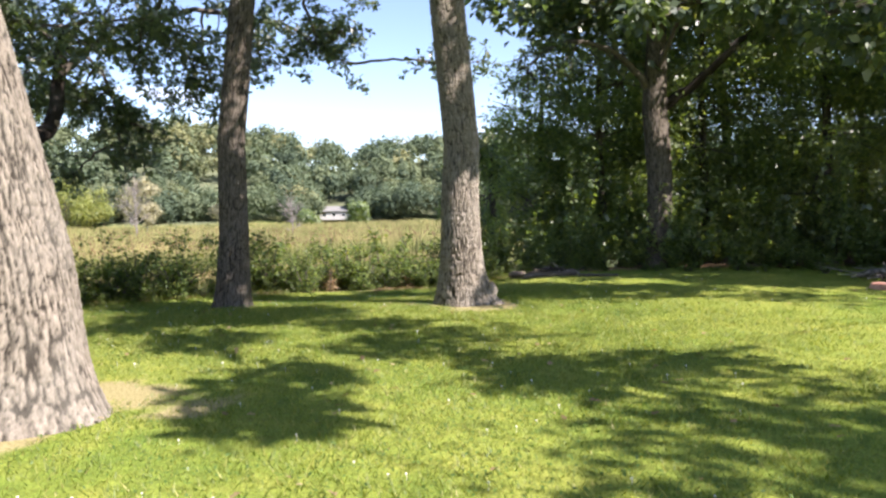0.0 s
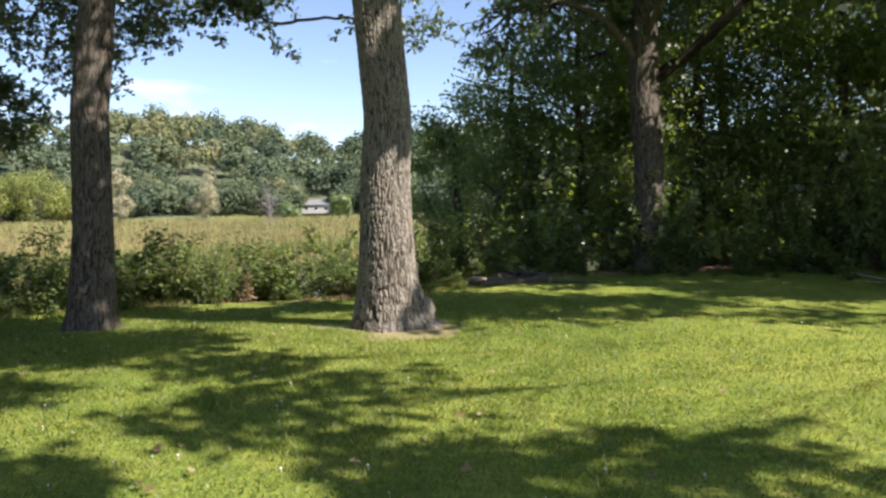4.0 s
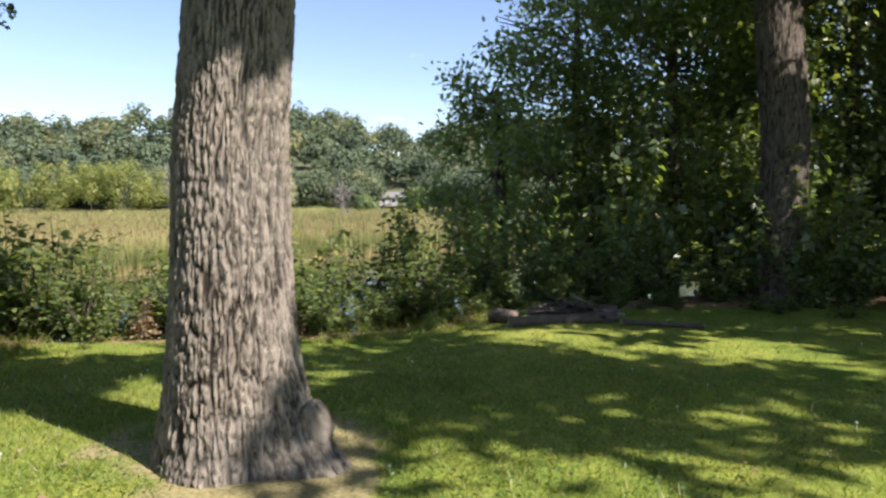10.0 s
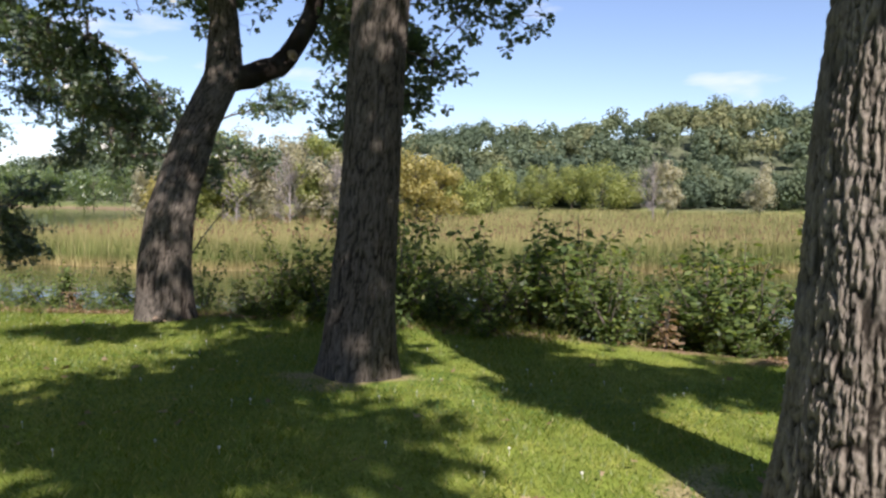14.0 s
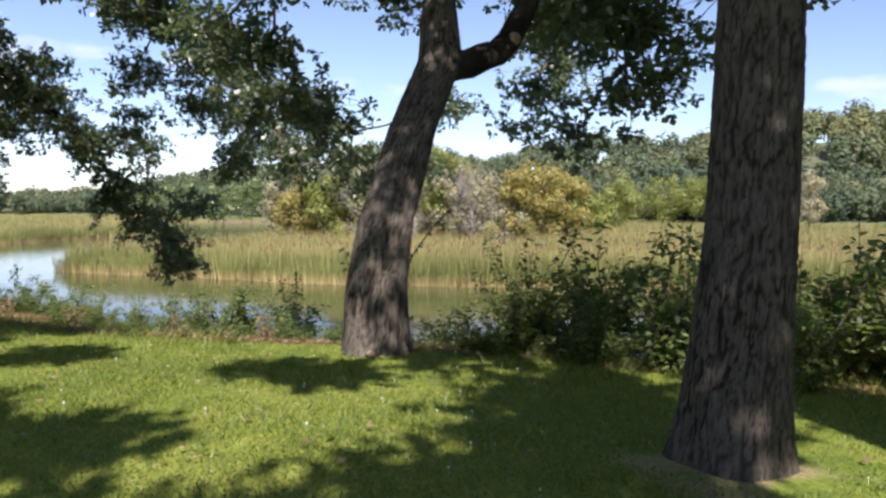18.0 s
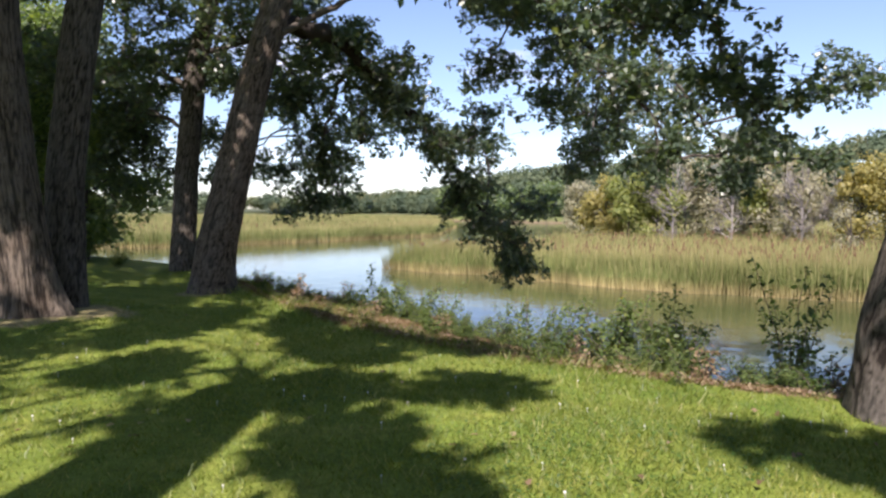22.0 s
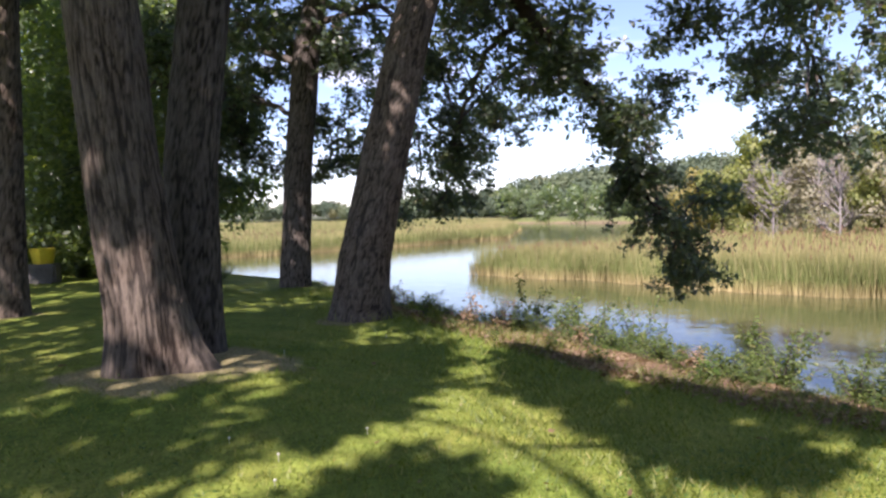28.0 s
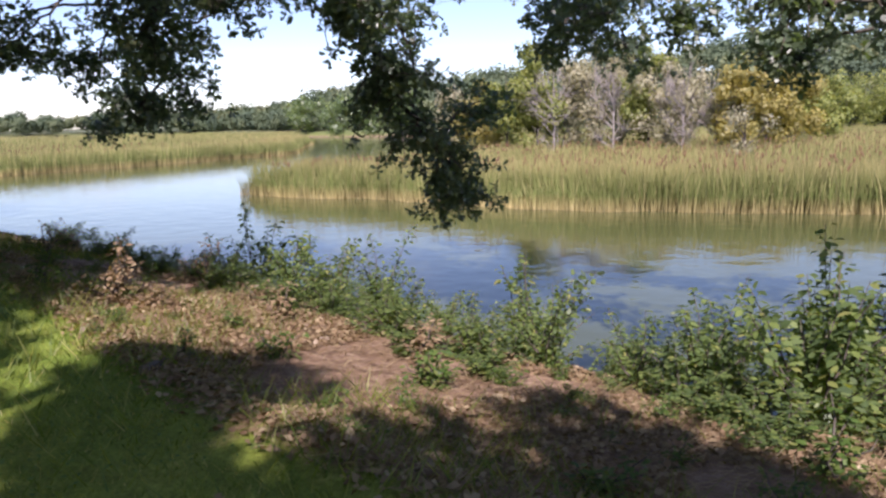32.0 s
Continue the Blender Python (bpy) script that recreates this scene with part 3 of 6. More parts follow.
def blades(x, y, height, width, lean):
    """Bent blades, each of two quads and a tip."""
    n = len(x)
    a = rng.random(n) * 2 * np.pi
    side = np.c_[np.cos(a), np.sin(a), 0 * a] * width[:, None]
    b = rng.random(n) * 2 * np.pi
    tilt = np.c_[np.cos(b), np.sin(b), 0 * b] * (lean * height)[:, None]
    base = np.c_[x, y, np.zeros(n)]
    up = np.c_[0 * x, 0 * x, height]
    v = np.stack([base - side, base + side, base + 0.55 * up + 0.35 * tilt + side * 0.8, base + 0.55 * up + 0.35 * tilt - side * 0.8, base + up + tilt], 1)
    f0 = np.arange(n)[:, None] * 5
    return v.reshape(-1, 3), np.concatenate([f0 + (0, 1, 2), f0 + (0, 2, 3), f0 + (3, 2, 4)])


def marsh_points(n, lo, hi, power):
    """Random places seen from the lawn, thinning out with distance."""
    az = np.radians(rng.uniform(-12, 104, n))
    r = lo * (hi / lo) ** (rng.random(n) ** power)
    x, y = -np.sin(az) * r - 4, np.cos(az) * r + 8
    k = in_marsh(x, y)
    return x[k], y[k]


pieces = []
for n, lo, hi, power in ((215000, 30, 290, 1.15),):
    x, y = marsh_points(n, lo, hi, power)
    r = np.hypot(x + 6, y - 8)
    clump = value_noise(x * 0.12, y * 0.12, 21)
    pieces.append(blades(x, y, (1.75 + 0.35 * clump) * rng.uniform(0.72, 1.12, len(x)), 0.010 + r * 0.00034, rng.uniform(0.02, 0.25, len(x))))
# dense rim along the open water
for line, n in ((FRONT[:10], 34000), (LEFT[1:8], 16000), (BACK[:5], 7000)):
    d = np.r_[0, np.cumsum(np.linalg.norm(np.diff(line, axis=0), axis=1))]
    s = rng.random(n) * d[-1]
    wob = 0.9 * (value_noise(s * 0.35, 0 * s, 31) - 0.5) + 0.5 * (value_noise(s * 1.3, 0 * s, 32) - 0.5)
    x, y = np.interp(s, d, line[:, 0]), np.interp(s, d, line[:, 1])
    t = np.stack([np.gradient(line[:, 0]), np.gradient(line[:, 1])], 1)
    nx, ny = np.interp(s, d, -t[:, 1]), np.interp(s, d, t[:, 0])
    ln = np.hypot(nx, ny)
    inn = (rng.random(n) ** 1.4 * 6 + wob)
    x, y = x + nx / ln * inn, y + ny / ln * inn
    r = np.hypot(x + 8, y - 8)
    pieces.append(blades(x, y, rng.uniform(1.3, 2.1, n) * (0.55 + 0.45 * smooth(inn / 1.6)), 0.010 + r * 0.00022, rng.uniform(0.03, 0.4, n)))
v, f = join_arrays(pieces)
reeds = tagged(new("cattail_marsh", mesh_of("cattail_marsh", v, f, REED)), "tall cattails, green with tan tips, standing in shallow water", "cattails", kind="stuff")
reeds.location.z = WATER

x, y = marsh_points(9000, 30, 110, 1.2)
hv = []
for px, py in zip(x[:2600], y[:2600]):
    h, w = rng.uniform(1.6, 2.05), 0.016 + 0.0003 * math.hypot(px + 6, py - 8)
    hv.append(tube(np.array([(px, py, h - 0.11), (px, py, h - 0.09), (px, py, h + 0.09), (px, py, h + 0.11)]), [w * 0.3, w, w, w * 0.3], 5))
v, f = join_arrays(hv)
heads = tagged(new("cattail_heads", mesh_of("cattail_heads", v, f, CATTAIL)), "brown cattail seed heads standing among the leaves", "cattails", kind="stuff")
heads.location.z = WATER


# ---- far woods ----
def crown_template(n, seed):
    """Unit crown: leaf clumps on the skins of a dozen lobes."""
    g = np.random.default_rng(seed)
    k = 13
    cores = unit(g.normal(size=(k, 3))) * g.uniform(0.25, 0.62, (k, 1)) * (1, 1, 0.8)
    pick = g.integers(0, k, n)
    w = unit(g.normal(size=(n, 3)) + (0, 0, 0.35))
    pos = cores[pick] + w * g.uniform(0.24, 0.42, (n, 1))
    normal = unit(w + g.normal(size=(n, 3)) * 0.15)
    axis = unit(np.cross(normal, g.normal(size=(n, 3))))
    return pos, axis, normal


TEMPLATES = [crown_template(760, 40 + i) for i in range(5)]
fv, tints = [], []
count = 0
for k in range(4200):
    az = radians(rng.uniform(-14, 78) if k % 3 else rng.choice([rng.uniform(70, 116), rng.uniform(70, 116), rng.uniform(-48, -10)]))
    r0, sky = np.interp(math.degrees(az), FAR[:, 0], FAR[:, 1]), np.interp(math.degrees(az), FAR[:, 0], FAR[:, 2])
    depth = rng.random() ** 1.3
    if rng.random() > 0.8 or count > 1450:
        continue
    r = r0 + 2 + depth * (120 if az < 1.25 else 40)
    tx, ty = -math.sin(az) * r, math.cos(az) * r
    tz = float(land(tx, ty))
    big = rng.uniform(4.2, 7.2) * (0.75 if sky < 40 else 1)
    pos, axis, normal = TEMPLATES[k % 5]
    a = rng.random() * 6.28
    rot = np.array([(math.cos(a), -math.sin(a), 0), (math.sin(a), math.cos(a), 0), (0, 0, 1)])
    tall = rng.uniform(0.95, 1.35)
    keep = slice(0, 640 if depth < 0.25 else 300)
    p = (pos[keep] @ rot.T) * big * (1, 1, tall) + (tx, ty, tz + big * tall * (0.62 if depth < 0.25 else 0.9))
    ax, nr = axis[keep] @ rot.T, normal[keep] @ rot.T
    v, f = leaf_arrays(p - ax * 0.6, ax, nr, rng.uniform(0.65, 1.25, len(p)) * (0.9 if depth < 0.25 else 1.35), DIAMOND)
    fv.append((v, f))
    tint = rng.choice([0.05, 0.2, 0.3, 0.4, 0.5, 0.62, 0.78], p=[0.16, 0.2, 0.2, 0.18, 0.12, 0.09, 0.05])
    if 17 < math.degrees(az) < 31 and depth > 0.5:
        tint = rng.uniform(0.5, 0.78)
    tints.append(np.full(len(v), tint))
    count += 1
v, f = join_arrays(fv)
forest = tagged(new("far_woods", mesh_of("far_woods", v, f, FAR_LEAF)), "wooded hill with mixed green and turning crowns", "woods", kind="stuff")
at = forest.data.attributes.new("tint", "FLOAT", "POINT")
at.data.foreach_set("value", np.concatenate(tints).astype(np.float32))


# ---- trees on the lawn ----
SPRAYS = {"leaning forked oak with dark bark and one bent limb": 11, "leaning bankside oak whose long limb droops over the pond": 13, "slender bankside oak with a torn pale branch stub": 12}


def tree(name, label, trunk, radii, limbs=(), blobs=(), group="", bark=BARK, sides=96, step=0.05, relief=0.014, seed=0, roots=(), leaf=0.122, tall=0.2, per_blob=300, lumps=14, shape=OAK, leaf_mat=OAK_LEAF, tufts=6, per=5, cell=0.045, crown_leaf=0.26, sprays=(), spray_density=17):
    """A tree on the lawn: furrowed trunk, limbs with drooping twigs, and the leaves they carry."""
    global rng
    base = np.array(trunk[0], float)
    rng = np.random.default_rng(1000 + seed + int(abs(base[0]) * 70 + abs(base[1]) * 9))
    base[2] = float(land(base[0], base[1])) - 0.05
    root = thing(name, tuple(base), label, "tree", group)
    pts = np.array(trunk, float)
    pts[0, 2] = base[2] - 0.1
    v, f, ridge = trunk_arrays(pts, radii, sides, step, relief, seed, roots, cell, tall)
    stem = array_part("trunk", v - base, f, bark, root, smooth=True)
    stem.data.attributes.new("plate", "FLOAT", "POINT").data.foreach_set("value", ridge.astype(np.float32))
    twigs, tips = [], []
    for limb in limbs:
        (lv, lf), tw, tp = bough(**limb)
        array_part("limb", lv - base, lf, bark if limb["r0"] > 0.1 else BRANCH, root, smooth=True)
        twigs += tw
        tips += tp
    leaves = []
    if tips:
        leaves.append(scatter_leaves(np.array(tips), 8, leaf * 0.45, leaf, shape, 0.2))
    wood_points = np.concatenate([pts] + [resample(np.array(limb["points"], float), np.zeros(len(limb["points"])), 0.25)[0] for limb in limbs])
    for c, r in sprays:
        c, r = np.array(c, float), np.array(r, float)
        n = max(4, int(1.0 * SPRAYS.get(label, spray_density) * np.prod(r) ** 0.67))
        cores = blob_points(c, r * 1.05, n, 0.3)
        # one branchlet from the nearest limb, forking to every tuft
        foot = wood_points[np.argmin(np.linalg.norm(wood_points - c - (0, 0, 0.3), axis=1))]
        stalk, stalk_r = resample(np.array([foot, (foot + c) / 2 + rng.normal(size=3) * 0.12 + (0, 0, 0.12), c]), [0.034, 0.026, 0.016], 0.2)
        stalk[1:-1] += rng.normal(size=(len(stalk) - 2, 3)) * 0.02
        twigs.append(tube(stalk, stalk_r, 6))
        ends = []
        for e in cores:
            start = stalk[min(len(stalk) - 1, int(len(stalk) * rng.uniform(0.45, 1.0)))]
            q, qr = resample(np.array([start, (start + e) / 2 + rng.normal(size=3) * 0.1 + (0, 0, 0.1), e]), [0.012, 0.008, 0.004], 0.22)
            twigs.append(tube(q, qr, 4))
            side = rng.normal(size=(14, 3)) * (0.28, 0.28, 0.13)
            ends += [e] + [q[-2] + w for w in side]
            twigs += [tube(np.array([q[-2], q[-2] + w * 0.6 + (0, 0, 0.03), q[-2] + w]), [0.005, 0.004, 0.002], 3) for w in side]
        leaves.append(scatter_leaves(np.array(ends), 8, leaf * 0.4, leaf, shape, 0.2))
    if len(blobs):
        c = crown_points(blobs, per_blob, lumps)
        cv, cf = scatter_leaves(c, 7, 0.42, crown_leaf, DIAMOND, 0.3)
        tagged(array_part("crown", cv - base, cf, leaf_mat, root), kind="stuff")
        for bc, br in blobs:
            foot = pts[-1] if bc[2] > pts[-1][2] else np.array([np.interp(bc[2] * 0.8, pts[:, 2], pts[:, i]) for i in range(3)])
            q = np.array([foot, (foot + np.array(bc)) / 2 + rng.normal(size=3) * 0.3 + (0, 0, 0.3), bc])
            slim = (0.6 if br[0] > 1.2 else 0.2) if np.linalg.norm(np.array(bc) - foot) < 3.6 else 0.08
            q, r = resample(q, [radii[-1] * 0.55 * slim, radii[-1] * 0.4 * slim, 0.02], 0.4)
            twigs.append(tube(q, r, 7))
            for _ in range(9):
                e = np.array(bc) + unit(rng.normal(size=(1, 3)))[0] * np.array(br) * 0.85
                q2, r2 = resample(np.array([q[(4 * len(q)) // 5], (q[-1] + e) / 2, e]), [0.025, 0.018, 0.008], 0.5)
                twigs.append(tube(q2, r2, 4))
    if twigs:
        tv, tf = join_arrays(twigs)
        tagged(array_part("branchwork", tv - base, tf, BRANCH, root, smooth=True), kind="stuff")
    if leaves:
        cv, cf = join_arrays(leaves)
        tagged(array_part("foliage", cv - base, cf, leaf_mat, root), kind="stuff")
    return root


def lim(points, r0, r1=0.015, **kw):
    return dict(points=points, r0=r0, r1=r1, **kw)


tree("oak_tree", "large oak with pale furrowed bark on a straw-ringed lawn", [(-3.28, 5.56, 0), (-3.3, 5.54, 0.4), (-3.34, 5.5, 1.2), (-3.7, 5.3, 3.4), (-4.2, 5.0, 6.5)], [0.58, 0.53, 0.48, 0.42, 0.36],
     # crown clumps out of view, spaced to dapple the lawn with shade
     blobs=[((-2.6, 2.4, 8.4), (1.5, 1.3, 0.9)), ((-5.6, 7.2, 8.0), (0.6, 0.4, 0.3)), ((-4.6, 7.4, 8.0), (0.5, 0.3, 0.2)), ((-1.2, 4.5, 8.3), (0.35, 0.25, 0.2)), ((-0.4, 4.9, 7.8), (0.3, 0.22, 0.2)), ((-5.6, 6.2, 8.0), (0.35, 0.25, 0.2)), ((-5.3, 5.3, 8.0), (0.35, 0.25, 0.2)), ((-5.9, 3.3, 8.0), (0.3, 0.2, 0.2)), ((0.7, 5.4, 8.0), (0.4, 0.3, 0.2)), ((-4.1, 3.5, 8.0), (0.35, 0.25, 0.2)), ((-7.4, 5.6, 8.0), (0.6, 0.4, 0.3)), ((-2.3, 5.9, 8.0), (0.5, 0.35, 0.2)), ((-3.0, 4.8, 8.0), (0.35, 0.25, 0.2)), ((-6.6, 3.4, 9.2), (0.8, 0.6, 0.5))],
     group="lawn oaks", sides=260, step=0.024, relief=0.022, cell=0.04, tall=0.19, seed=1, roots=[(-25, 0.34, 0.3, 38), (80, 0.2, 0.3, 40), (200, 0.2, 0.3, 40), (-80, 0.2, 0.3, 30)], per_blob=220, lumps=11)
tree("oak_tree", "tall oak with deeply furrowed sunlit grey bark and a knobbed root", [(0.31, 11.78, 0), (0.29, 11.8, 0.5), (0.28, 11.85, 1.63), (0.32, 11.92, 2.5), (0.12, 12.05, 4.8), (0.05, 12.1, 7)], [0.36, 0.33, 0.298, 0.278, 0.268, 0.24],
     limbs=[lim([(0.15, 12.1, 6.2), (0.3, 13.6, 6.6), (0.4, 15.4, 6.0), (0.35, 16.5, 4.9)], 0.08, reach=0.8, droop=0.9, first=0.6, every=0.322), lim([(0.15, 12.1, 6.0), (1.4, 11.6, 6.4), (2.6, 11.2, 5.8)], 0.06, reach=0.7, first=0.6)],
     # most of these clumps are unseen, added to throw shade on the lawn
     blobs=[((2.4, 6.9, 7.6), (1.3, 1.2, 0.8)), ((2.6, 5.4, 8.2), (1.3, 1.0, 0.8)), ((4.4, 7.0, 8.2), (1.1, 1.0, 0.7)), ((1.2, 9.3, 8.0), (1.6, 1.3, 0.9)), ((2.0, 8.4, 8.0), (0.9, 0.7, 0.5)), ((3.1, 7.6, 8.0), (0.9, 0.6, 0.5)), ((4.9, 9.9, 8.0), (0.5, 0.5, 0.4)), ((2.8, 6.6, 8.0), (1.3, 1.0, 0.6)), ((4.0, 6.3, 8.0), (1.0, 0.8, 0.6)), ((5.6, 10.2, 8.2), (0.9, 0.6, 0.5)), ((6.6, 10.6, 8.2), (0.9, 0.6, 0.5)), ((4.1, 9.45, 7.0), (0.2, 0.2, 0.06)), ((-0.6, 7.6, 8.1), (0.7, 0.5, 0.4)), ((2.6, 8.4, 8.1), (0.9, 0.7, 0.5)), ((3.1, 10.4, 8.1), (0.9, 0.7, 0.4)), ((0.5, 13.0, 9.0), (2.6, 2.6, 1.5)), ((-1.4, 11.2, 10.2), (2.4, 2.4, 1.6)), ((1.9, 11.4, 10.4), (2.3, 2.3, 1.6))],
     group="lawn oaks", sides=380, step=0.015, relief=0.029, seed=2, roots=[(-12, 0.5, 0.3, 26), (165, 0.22, 0.42, 45), (-115, 0.1, 0.3, 40), (70, 0.1, 0.25, 40)], per_blob=300, cell=0.03, tall=0.16)
tree("oak_tree", "straight oak with dark furrowed bark and a hollow near its foot", [(-3.62, 12.6, 0), (-3.62, 12.62, 0.4), (-3.62, 12.7, 1.2), (-3.66, 12.85, 2.8), (-3.4, 12.9, 5.2), (-3.2, 12.9, 7.2)], [0.29, 0.27, 0.242, 0.23, 0.21, 0.19],
     limbs=[lim([(-3.4, 12.9, 5.3), (-4.6, 13.8, 6.0), (-5.6, 14.6, 5.6), (-6.2, 15.0, 4.6)], 0.09, reach=1.1, first=0.35, every=0.299), lim([(-3.4, 12.9, 5.6), (-3.2, 14.6, 6.6), (-3.0, 16.4, 6.2), (-2.6, 17.4, 4.9)], 0.09, reach=1.0, first=0.4, every=0.276)],
     blobs=[((-2.2, 10.0, 8.2), (1.7, 1.4, 1.0)), ((-4.4, 13.4, 9.2), (2.4, 2.4, 1.5)), ((-2.2, 14.0, 10.2), (2.3, 2.3, 1.6))],
     group="lawn oaks", sides=190, step=0.024, relief=0.018, cell=0.036, tall=0.15, seed=3, roots=[(-60, 0.14, 0.3, 30), (60, 0.12, 0.3, 40), (-150, 0.18, 0.3, 30), (150, 0.1, 0.3, 40)], per_blob=120, bark=BARK_DARK)
tree("oak_tree", "leaning forked oak with dark bark and one bent limb", [(-8.18, 13.34, 0), (-8.12, 13.34, 0.5), (-7.98, 13.36, 1.2), (-8.04, 13.75, 2.2), (-8.2, 14.3, 3.06), (-8.42, 14.45, 3.9), (-8.7, 14.3, 6)], [0.36, 0.33, 0.29, 0.26, 0.25, 0.19, 0.15],
     limbs=[lim([(-8.18, 14.25, 2.95), (-8.08, 14.8, 3.1), (-8.0, 15.35, 3.4), (-8.25, 15.9, 4.3), (-8.1, 16.2, 5.6)], 0.19, 0.12, reach=0.9, first=0.75),
            lim([(-8.2, 16.0, 4.6), (-7.3, 16.5, 5.6), (-5.6, 17.0, 6.2), (-3.6, 17.3, 5.9), (-2.2, 17.4, 5.0)], 0.1, reach=1.2, first=0.15, every=0.196, droop=0.8),
            lim([(-8.1, 16.1, 5.2), (-7.6, 16.5, 4.9), (-7.2, 16.6, 3.8), (-7.1, 16.4, 2.7)], 0.05, reach=0.9, first=0.2, every=0.184, droop=0.9),
            lim([(-8.5, 14.4, 4.4), (-8.0, 13.8, 5.2), (-7.2, 13.3, 5.0), (-6.5, 13.0, 4.2)], 0.06, reach=1.0, first=0.25, every=0.23),
            lim([(-8.5, 14.4, 4.2), (-9.2, 13.6, 5.0), (-10.0, 13.2, 5.0), (-10.6, 13.0, 4.2)], 0.06, reach=1.1, first=0.25, every=0.23),
            lim([(-8.5, 14.4, 4.7), (-10.0, 13.9, 5.2), (-11.6, 13.6, 4.6), (-12.8, 13.5, 3.8)], 0.06, reach=0.8, first=0.5, every=0.2), lim([(-11.2, 13.7, 4.7), (-11.4, 13.9, 3.8), (-11.1, 14.2, 2.9), (-10.8, 14.3, 2.3)], 0.025, 0.008, reach=0.5, first=0.3, every=0.2),
            lim([(-8.1, 16.2, 5.4), (-9.2, 17.4, 5.9), (-10.6, 19.0, 5.2), (-11.8, 20.6, 4.2)], 0.07, reach=0.9, first=0.3, every=0.25, droop=0.8),
            lim([(-8.3, 14.35, 3.6), (-9.0, 14.6, 4.6), (-10.0, 15.3, 5.0), (-11.0, 16.0, 4.6)], 0.06, reach=1.0, first=0.3, every=0.276)],
     sprays=[((-11.6, 13.7, 3.5), (0.8, 0.6, 0.5)), ((-11.3, 14.2, 2.9), (0.6, 0.5, 0.5)), ((-12.2, 13.6, 3.9), (0.8, 0.6, 0.6)), ((-12.9, 13.5, 4.0), (0.7, 0.6, 0.5)), ((-10.8, 14.3, 2.4), (0.4, 0.4, 0.3)), ((-2.3, 17.3, 5.7), (1.6, 0.8, 1.0)), ((-4.4, 17.2, 5.4), (1.5, 0.9, 1.2)), ((-6.2, 16.8, 5.1), (1.3, 1.0, 1.3)), ((-7.2, 16.5, 3.6), (0.6, 0.6, 1.1)), ((-6.0, 14.6, 5.3), (1.6, 1.2, 1.3)), ((-8.4, 13.0, 5.3), (1.6, 1.2, 1.4)), ((-8.0, 16.6, 4.3), (1.0, 0.9, 0.9)), ((-6.6, 16.8, 3.4), (0.8, 0.7, 1.0)), ((-5.4, 17.0, 4.3), (0.9, 0.8, 0.8)), ((-6.9, 16.6, 2.8), (0.5, 0.5, 0.6)), ((-9.3, 16.4, 5.4), (1.1, 1.0, 0.9)), ((-10.5, 13.2, 4.8), (1.2, 1.0, 1.0)), ((-10.9, 16.0, 5.0), (1.2, 1.0, 0.9)), ((-8.6, 14.8, 5.4), (1.3, 1.0, 1.0)), ((0.35, 16.6, 4.7), (0.7, 0.6, 0.6)), ((-11.6, 19.4, 3.4), (0.9, 0.8, 0.8)), ((-11.8, 20.6, 4.2), (1.1, 0.9, 0.8)), ((-8.9, 17.7, 2.4), (0.5, 0.5, 0.6)), ((-10.4, 19.0, 4.6), (1.2, 1.0, 0.8)), ((-9.3, 17.9, 4.2), (0.9, 0.9, 0.8))],
     blobs=[((-8.6, 14.6, 7.6), (2.6, 2.4, 1.5)), ((-6.4, 16.0, 7.8), (2.4, 2.2, 1.3))],
     group="lawn oaks", sides=140, step=0.03, relief=0.014, seed=4, roots=[(-70, 0.14, 0.3, 30), (40, 0.14, 0.3, 40), (180, 0.16, 0.3, 35)], per_blob=100, bark=BARK_DARK)
tree("maple_tree", "broad trunk with grey ridged bark, shaded on the lawn", [(-14.5, 6.33, 0), (-14.5, 6.3, 0.4), (-14.5, 6.16, 1.6), (-14.5, 6.0, 3.5), (-14.5, 5.95, 6.5)], [0.34, 0.32, 0.305, 0.29, 0.25],
     limbs=[lim([(-14.5, 5.95, 5.4), (-13.9, 4.4, 5.9), (-13.6, 2.9, 5.2), (-13.4, 2.0, 4.2)], 0.1, reach=1.3, first=0.2, every=0.322), lim([(-14.5, 5.95, 5.8), (-15.6, 4.4, 6.2), (-16.4, 3.0, 5.4), (-16.8, 2.2, 4.4)], 0.1, reach=1.3, first=0.2, every=0.322)],
     blobs=[((-12.6, 5.4, 8.8), (2.2, 1.9, 1.2)), ((-14.6, 6.6, 8.2), (2.8, 2.8, 1.4)), ((-13.4, 3.6, 8.4), (2.6, 2.6, 1.6)), ((-16.6, 4.4, 8.6), (2.6, 2.6, 1.6)), ((-15.5, 7.8, 10.4), (2.6, 2.6, 1.6))],
     group="bankside trees", sides=190, step=0.03, relief=0.016, cell=0.05, tall=0.5, seed=5, roots=[(72, 0.42, 0.36, 28), (-60, 0.14, 0.3, 40), (-150, 0.12, 0.3, 40)], per_blob=220, bark=BARK_BROWN)
tree("maple_tree", "slim dark trunk growing close behind a broader one", [(-15.2, 6.6, 0), (-15.2, 6.64, 1.7), (-15.2, 6.87, 3.7), (-15.2, 7.3, 6.5)], [0.28, 0.25, 0.235, 0.2],
     blobs=[((-15.4, 8.0, 9.0), (2.6, 2.6, 1.6))], group="bankside trees", sides=90, step=0.05, relief=0.01, seed=6, roots=[(60, 0.1, 0.3, 40)], per_blob=260, bark=BARK_DARK)
